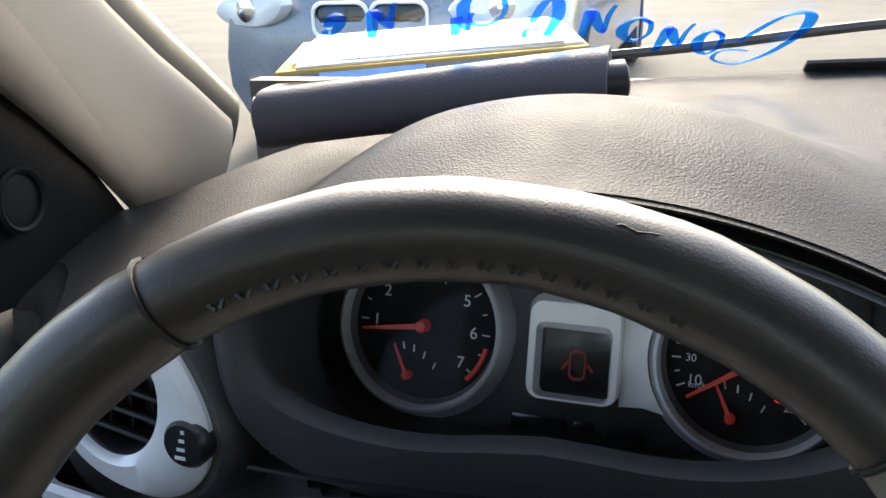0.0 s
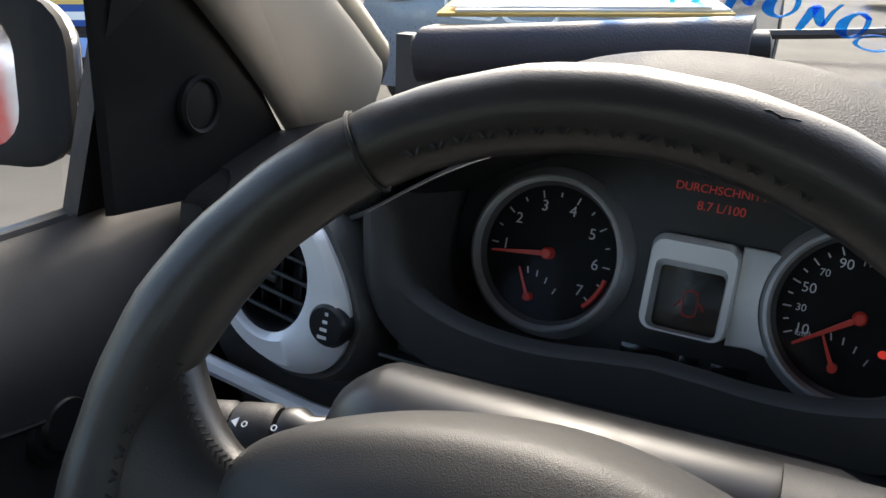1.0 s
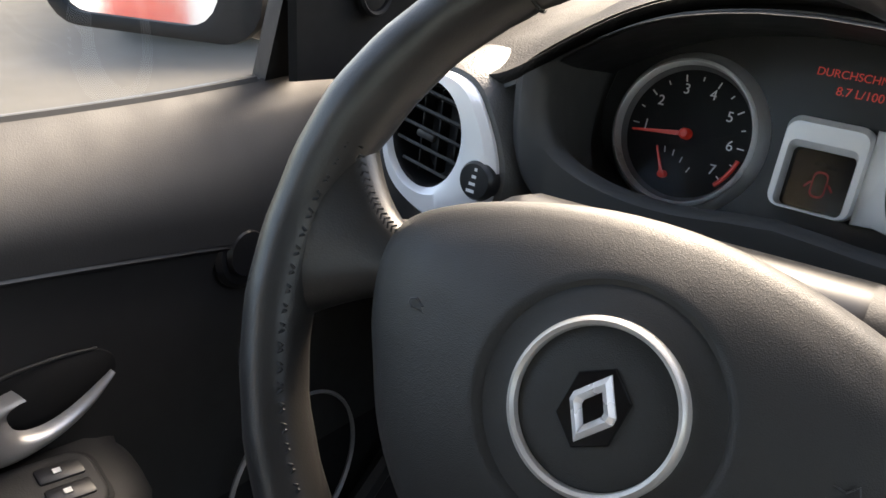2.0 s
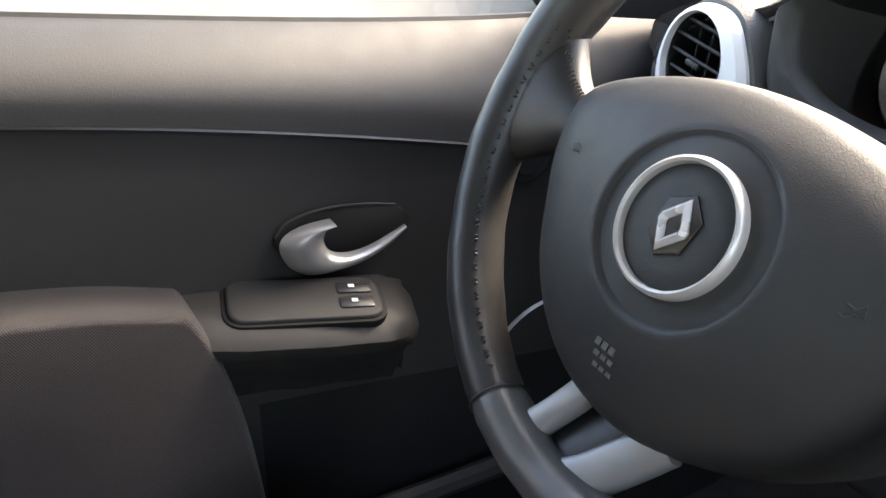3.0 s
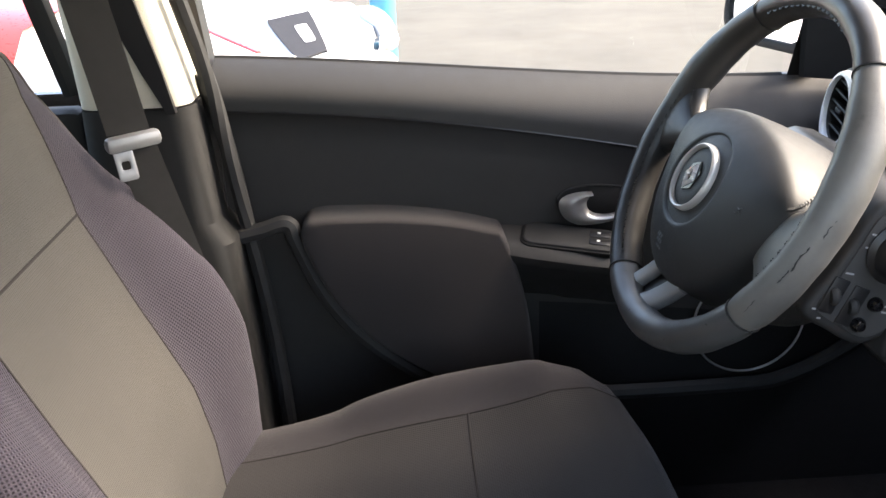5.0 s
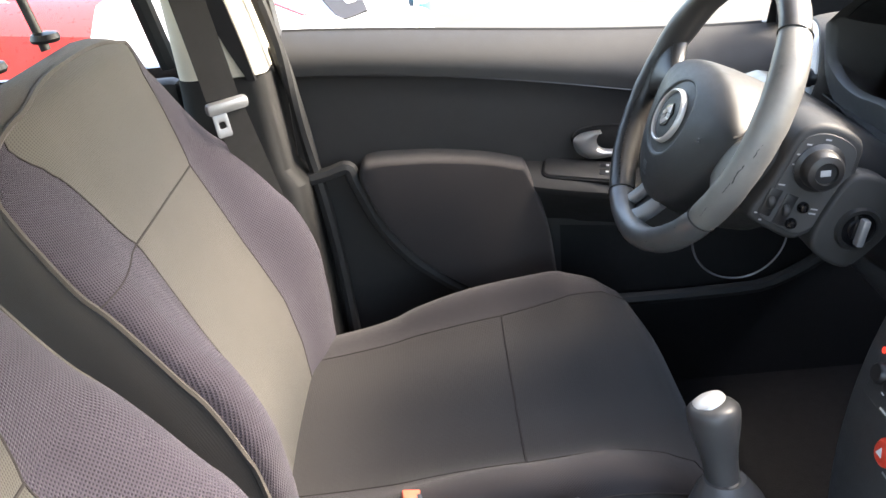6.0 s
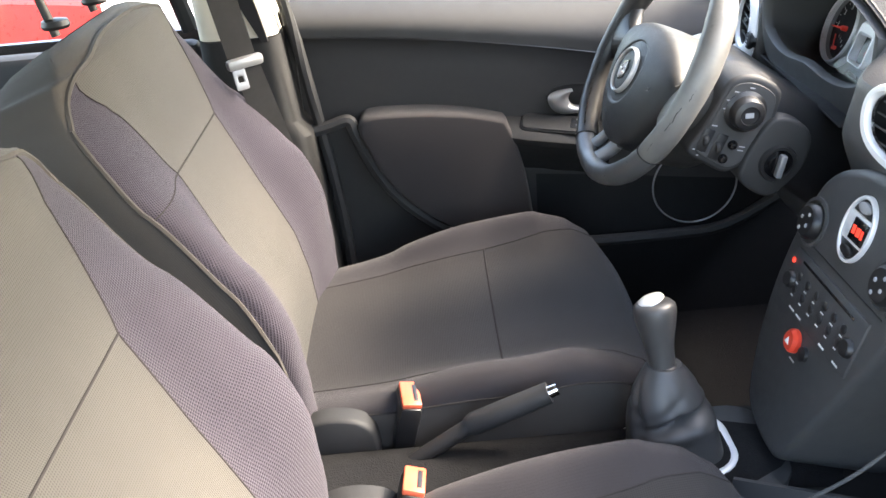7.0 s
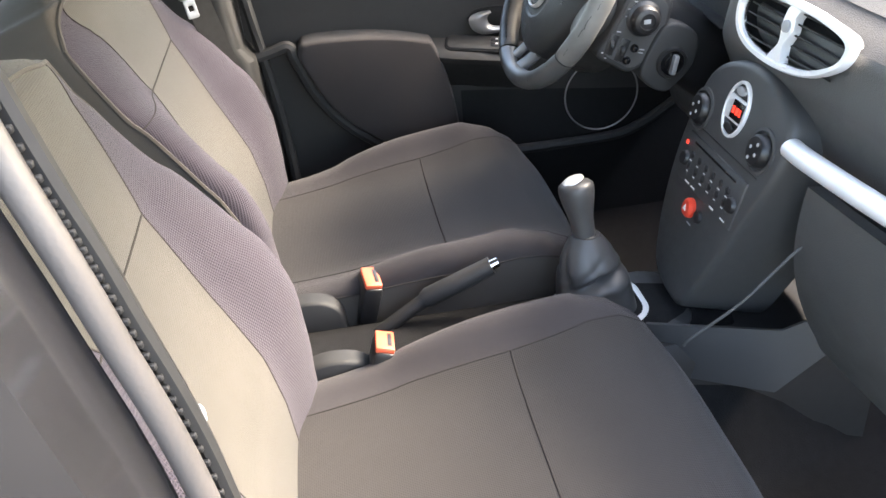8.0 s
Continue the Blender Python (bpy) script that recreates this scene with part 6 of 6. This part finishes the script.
# parked cars outside: x ahead, y to the left, z up
def parked_car(m, paint, label, van=False):
    car = thing("parked_car", label, "car", m, group="parked cars")
    st = [(2.02, 0.55, 0.30, 0.60), (1.98, 0.72, 0.22, 0.72), (1.80, 0.82, 0.18, 0.81), (1.3, 0.85, 0.18, 0.89), (0.85, 0.86, 0.18, 0.94), (0.0, 0.86, 0.18, 0.93), (-1.2, 0.86, 0.18, 0.96), (-1.8, 0.82, 0.2, 0.98), (-1.98, 0.72, 0.26, 0.90), (-2.02, 0.6, 0.34, 0.75)]

    def body_ring(x, w, z0, z1):
        o = [(w * 0.9, z0), (w, z0 + 0.12), (w * 1.01, (z0 + z1) / 2), (w * 0.97, z1 - 0.08), (w * 0.86, z1 - 0.01), (w * 0.45, z1 + 0.015), (0, z1 + 0.02)]
        o = o + [(-a, b) for a, b in o[-2::-1]]
        return [Vector((x, a, b)) for a, b in o]
    part("body", loft([body_ring(*s) for s in st]), paint, car)
    g = [(0.95, 0.70, 0.90), (0.25, 0.62, 1.36), (-0.2, 0.61, 1.44), (-1.1, 0.60, 1.42), (-1.55, 0.58, 1.30), (-1.9, 0.66, 0.95)]
    part("roof", loft([[Vector((x, y, z)) for y, z in ((0.78, 0.86), (0.74 if i in (0, 5) else 0.66, (0.9 + z1) / 2), (w, z1 - 0.03), (w * 0.8, z1), (-w * 0.8, z1), (-w, z1 - 0.03), (-(0.74 if i in (0, 5) else 0.66), (0.9 + z1) / 2), (-0.78, 0.86))] for i, (x, w, z1) in enumerate(g)]), paint, car)
    part("windscreen", loft([[Vector((0.97 + dx, y, 0.91)) for y in (-0.66, 0.66)] + [Vector((0.30 + dx, y, 1.35)) for y in (0.56, -0.56)] for dx in (0.0, 0.012)]), CARGLASS, car)
    for sy in (-1, 1):
        part("side_window", loft([[Vector((0.62, sy * (0.735 + d), 0.95)), Vector((0.20, sy * (0.655 + d), 1.30)), Vector((-1.05, sy * (0.655 + d), 1.33)), Vector((-1.35, sy * (0.735 + d), 0.98))] for d in (0.0, 0.014)]), CARGLASS, car)
        hl = part("headlight", plate([(y, z) for y, z, _ in spline([(-0.22, 0.0, 0), (-0.1, 0.08, 0), (0.12, 0.10, 0), (0.22, 0.03, 0), (0.10, -0.06, 0), (-0.12, -0.06, 0)], 4, True)], 0.07, 0.02, 2), LAMPGLASS, car, "clear headlight", m=axes((1.95, sy * 0.56, 0.68), (-0.35 * sy, sy * 1.0 * sy, 0), (0, 0, 1)) if sy > 0 else axes((1.95, sy * 0.56, 0.68), (0.35, 1.0, 0), (0, 0, 1)))
        part("bulb", lathe([(0.06, 0.0), (0.055, 0.02), (0.03, 0.028), (0, 0.03)], 20), CHROME, hl, m=Matrix.Translation((0, 0.01, 0.062)))
        gr = part("grille", rbox(0.03, 0.25, 0.14, 0.03, m=Matrix.Translation((2.0, sy * 0.135, 0.64))), GLOSS, car, "dark grille with bright rim")
        part("rim", frame_plate(rrect(0.27, 0.16, 0.05), rrect(0.24, 0.13, 0.045), 0.012, 0.004), SILVER, gr, m=axes((2.012, sy * 0.135, 0.64), (0, 1, 0), (0, 0, 1)))
        for wx in (1.28, -1.3):
            wh = part("wheel", hoop([(0.20, 0.09), (0.27, 0.10), (0.305, 0.07), (0.305, -0.07), (0.27, -0.10), (0.20, -0.09)], 32), TYRE, car, m=axes((wx, sy * 0.76, 0.305), (1, 0, 0), (0, 0, 1)))
            part("rim", lathe([(0.205, -0.02), (0.205, 0.06), (0.19, 0.08), (0.06, 0.07), (0, 0.08)], 20), RINGGREY, wh, m=pose(0, 0, 0, 180 if sy > 0 else 0))
        part("wing_mirror", rbox(0.10, 0.16, 0.11, 0.03, m=Matrix.Translation((0.72, sy * 0.93, 1.0))), CARBLACK, car)
    part("number_plate", rbox(0.012, 0.50, 0.11, 0.004, m=Matrix.Translation((2.025, 0, 0.42))), PLATE, car)
    part("lower_intake", rbox(0.03, 0.9, 0.10, 0.02, m=Matrix.Translation((1.99, 0, 0.28))), BLACK, car)
    return car


SILVERPAINT = mat("silver_car_paint", (0.42, 0.45, 0.50), 0.3, metal=0.3, coat=0.6, var=0.03)
BLUEGREY = mat("blue_grey_car_paint", (0.16, 0.19, 0.24), 0.3, metal=0.3, coat=0.6, var=0.03)
WHITEPAINT = mat("white_car_paint", (0.8, 0.8, 0.78), 0.3, coat=0.6, var=0.02)
REDPAINT = mat("red_car_paint", (0.65, 0.03, 0.02), 0.3, coat=0.7, var=0.04)
GREENPAINT = mat("yellow_green_car_paint", (0.55, 0.62, 0.2), 0.3, coat=0.6, var=0.03)
DECAL = mat("grey_decal", (0.03, 0.027, 0.027), 0.5)
DEALER = mat("dealer_blue", (0.02, 0.09, 0.35), 0.5)
TEAL = mat("teal_paint", (0.045, 0.24, 0.36), 0.5)
parked_car(pose(-1.80, 6.76, 0, 0, 0, -92) @ Matrix.Scale(1.22, 4), BLUEGREY, "silver blue parked car facing the windscreen")
white = parked_car(pose(-2.65, -2.35, 0, 0, 0, 90), WHITEPAINT, "white parked car with red and blue stripes")
part("stripe", tube([(2.03 - 0.30 * (y / 0.8) ** 2, y, 0.52 + 0.05 * y) for y in steps(-0.78, 0.78, 16)], 0.02, 6), REDPAINT, white, "red stripe")
part("stripe", tube([(2.04 - 0.30 * (y / 0.8) ** 2, y, 0.43 + 0.05 * y) for y in steps(-0.78, 0.78, 16)], 0.035, 6), PLATE, white, "blue stripe")
part("bonnet_line", tube(spline([(1.70, -0.66, 0.815), (1.55, -0.50, 0.852), (1.40, -0.30, 0.885), (1.25, -0.20, 0.905), (1.0, -0.16, 0.935)], 5), 0.012, 6), REDPAINT, white, "red stripe")
band = []
for bx, bw, bz in ((1.12, 0.862, 0.918), (0.85, 0.866, 0.948), (0.5, 0.866, 0.948)):
    half = [(bw, 0.30), (bw * 1.01, 0.55), (bw * 0.97, bz - 0.07), (bw * 0.86, bz), (bw * 0.45, bz + 0.022), (0, bz + 0.026)]
    band.append([Vector((bx, a, b)) for a, b in half] + [Vector((bx, -a, b)) for a, b in half[-2::-1]])
part("paint_band", loft(band, cap=False, closed=False), REDPAINT, white, "red painted band across the bonnet")
# Added wedge, unseen against the white bonnet, that holds the decal at a tilt.
WEDGE = pose(1.80, -0.55, 0.845, 25) @ Matrix.Scale(0.83, 4)
part("decal_wedge", rbox(0.40, 0.46, 0.20, 0.04, 3, m=pose(0, 0, -0.102)), WHITEPAINT, white, m=WEDGE)
sign = part("decal", plate(smooth_outline([(-0.109, 0.079), (-0.09, 0.105), (0.01, 0.140), (0.035, 0.130), (0.097, -0.080), (0.088, -0.106), (0.02, -0.138), (-0.005, -0.125)], 4), 0.006, 0.002, 1), DECAL, white, "dark lozenge decal", m=WEDGE)
part("decal_patch", plate(smooth_outline([(-0.014, 0.041), (-0.006, 0.054), (0.018, 0.060), (0.028, 0.05), (0.058, -0.030), (0.05, -0.044), (0.03, -0.05), (0.02, -0.04)], 3), 0.002, z0=0.0065), WHITEPAINT, sign)
parked_car(pose(-12.2, 5.6, 0, 0, 0, -38), GREENPAINT, "yellow green parked car in the far row")
parked_car(pose(-14.6, 5.9, 0, 0, 0, -36), CARBLACK, "black parked car in the far row")
parked_car(pose(-16.8, 5.7, 0, 0, 0, -36), CARBLACK, "black parked car in the far row")
parked_car(pose(-19.2, 5.4, 0, 0, 0, -36), SILVERPAINT, "silver parked car in the far row")
parked_car(pose(-21.6, 5.2, 0, 0, 0, -36), CARBLACK, "black parked car in the far row")
parked_car(pose(2.2, 18.6, 0, 0, 0, 175), CARBLACK, "black parked car across the car park")
post = tagged(part("post", lathe([(0.058, 0), (0.058, 2.4), (0.05, 2.42), (0, 2.42)], 20), TEAL), "teal painted steel post in the car park", "post")
post.location = (-3.6, -0.335, 0)
dark = parked_car(pose(-5.66, 5.05, 0, 0, 0, -44), CARBLACK, "black parked car with a blue dealer plate")
dp = part("dealer_plate", rbox(0.80, 0.20, 0.015, 0.006), DEALER, dark, "blue dealer plate with pale bars", m=axes((2.05, 0, 0.64), (0, 1, 0), (0, 0, 1)))
for x, y, w in ((0.06, 0.045, 0.46), (0.10, -0.04, 0.52)):
    part("letter_bar", rbox(w, 0.045, 0.004, 0), CARD if y > 0 else PAPER, dp, m=Matrix.Translation((x, y, 0.009)))
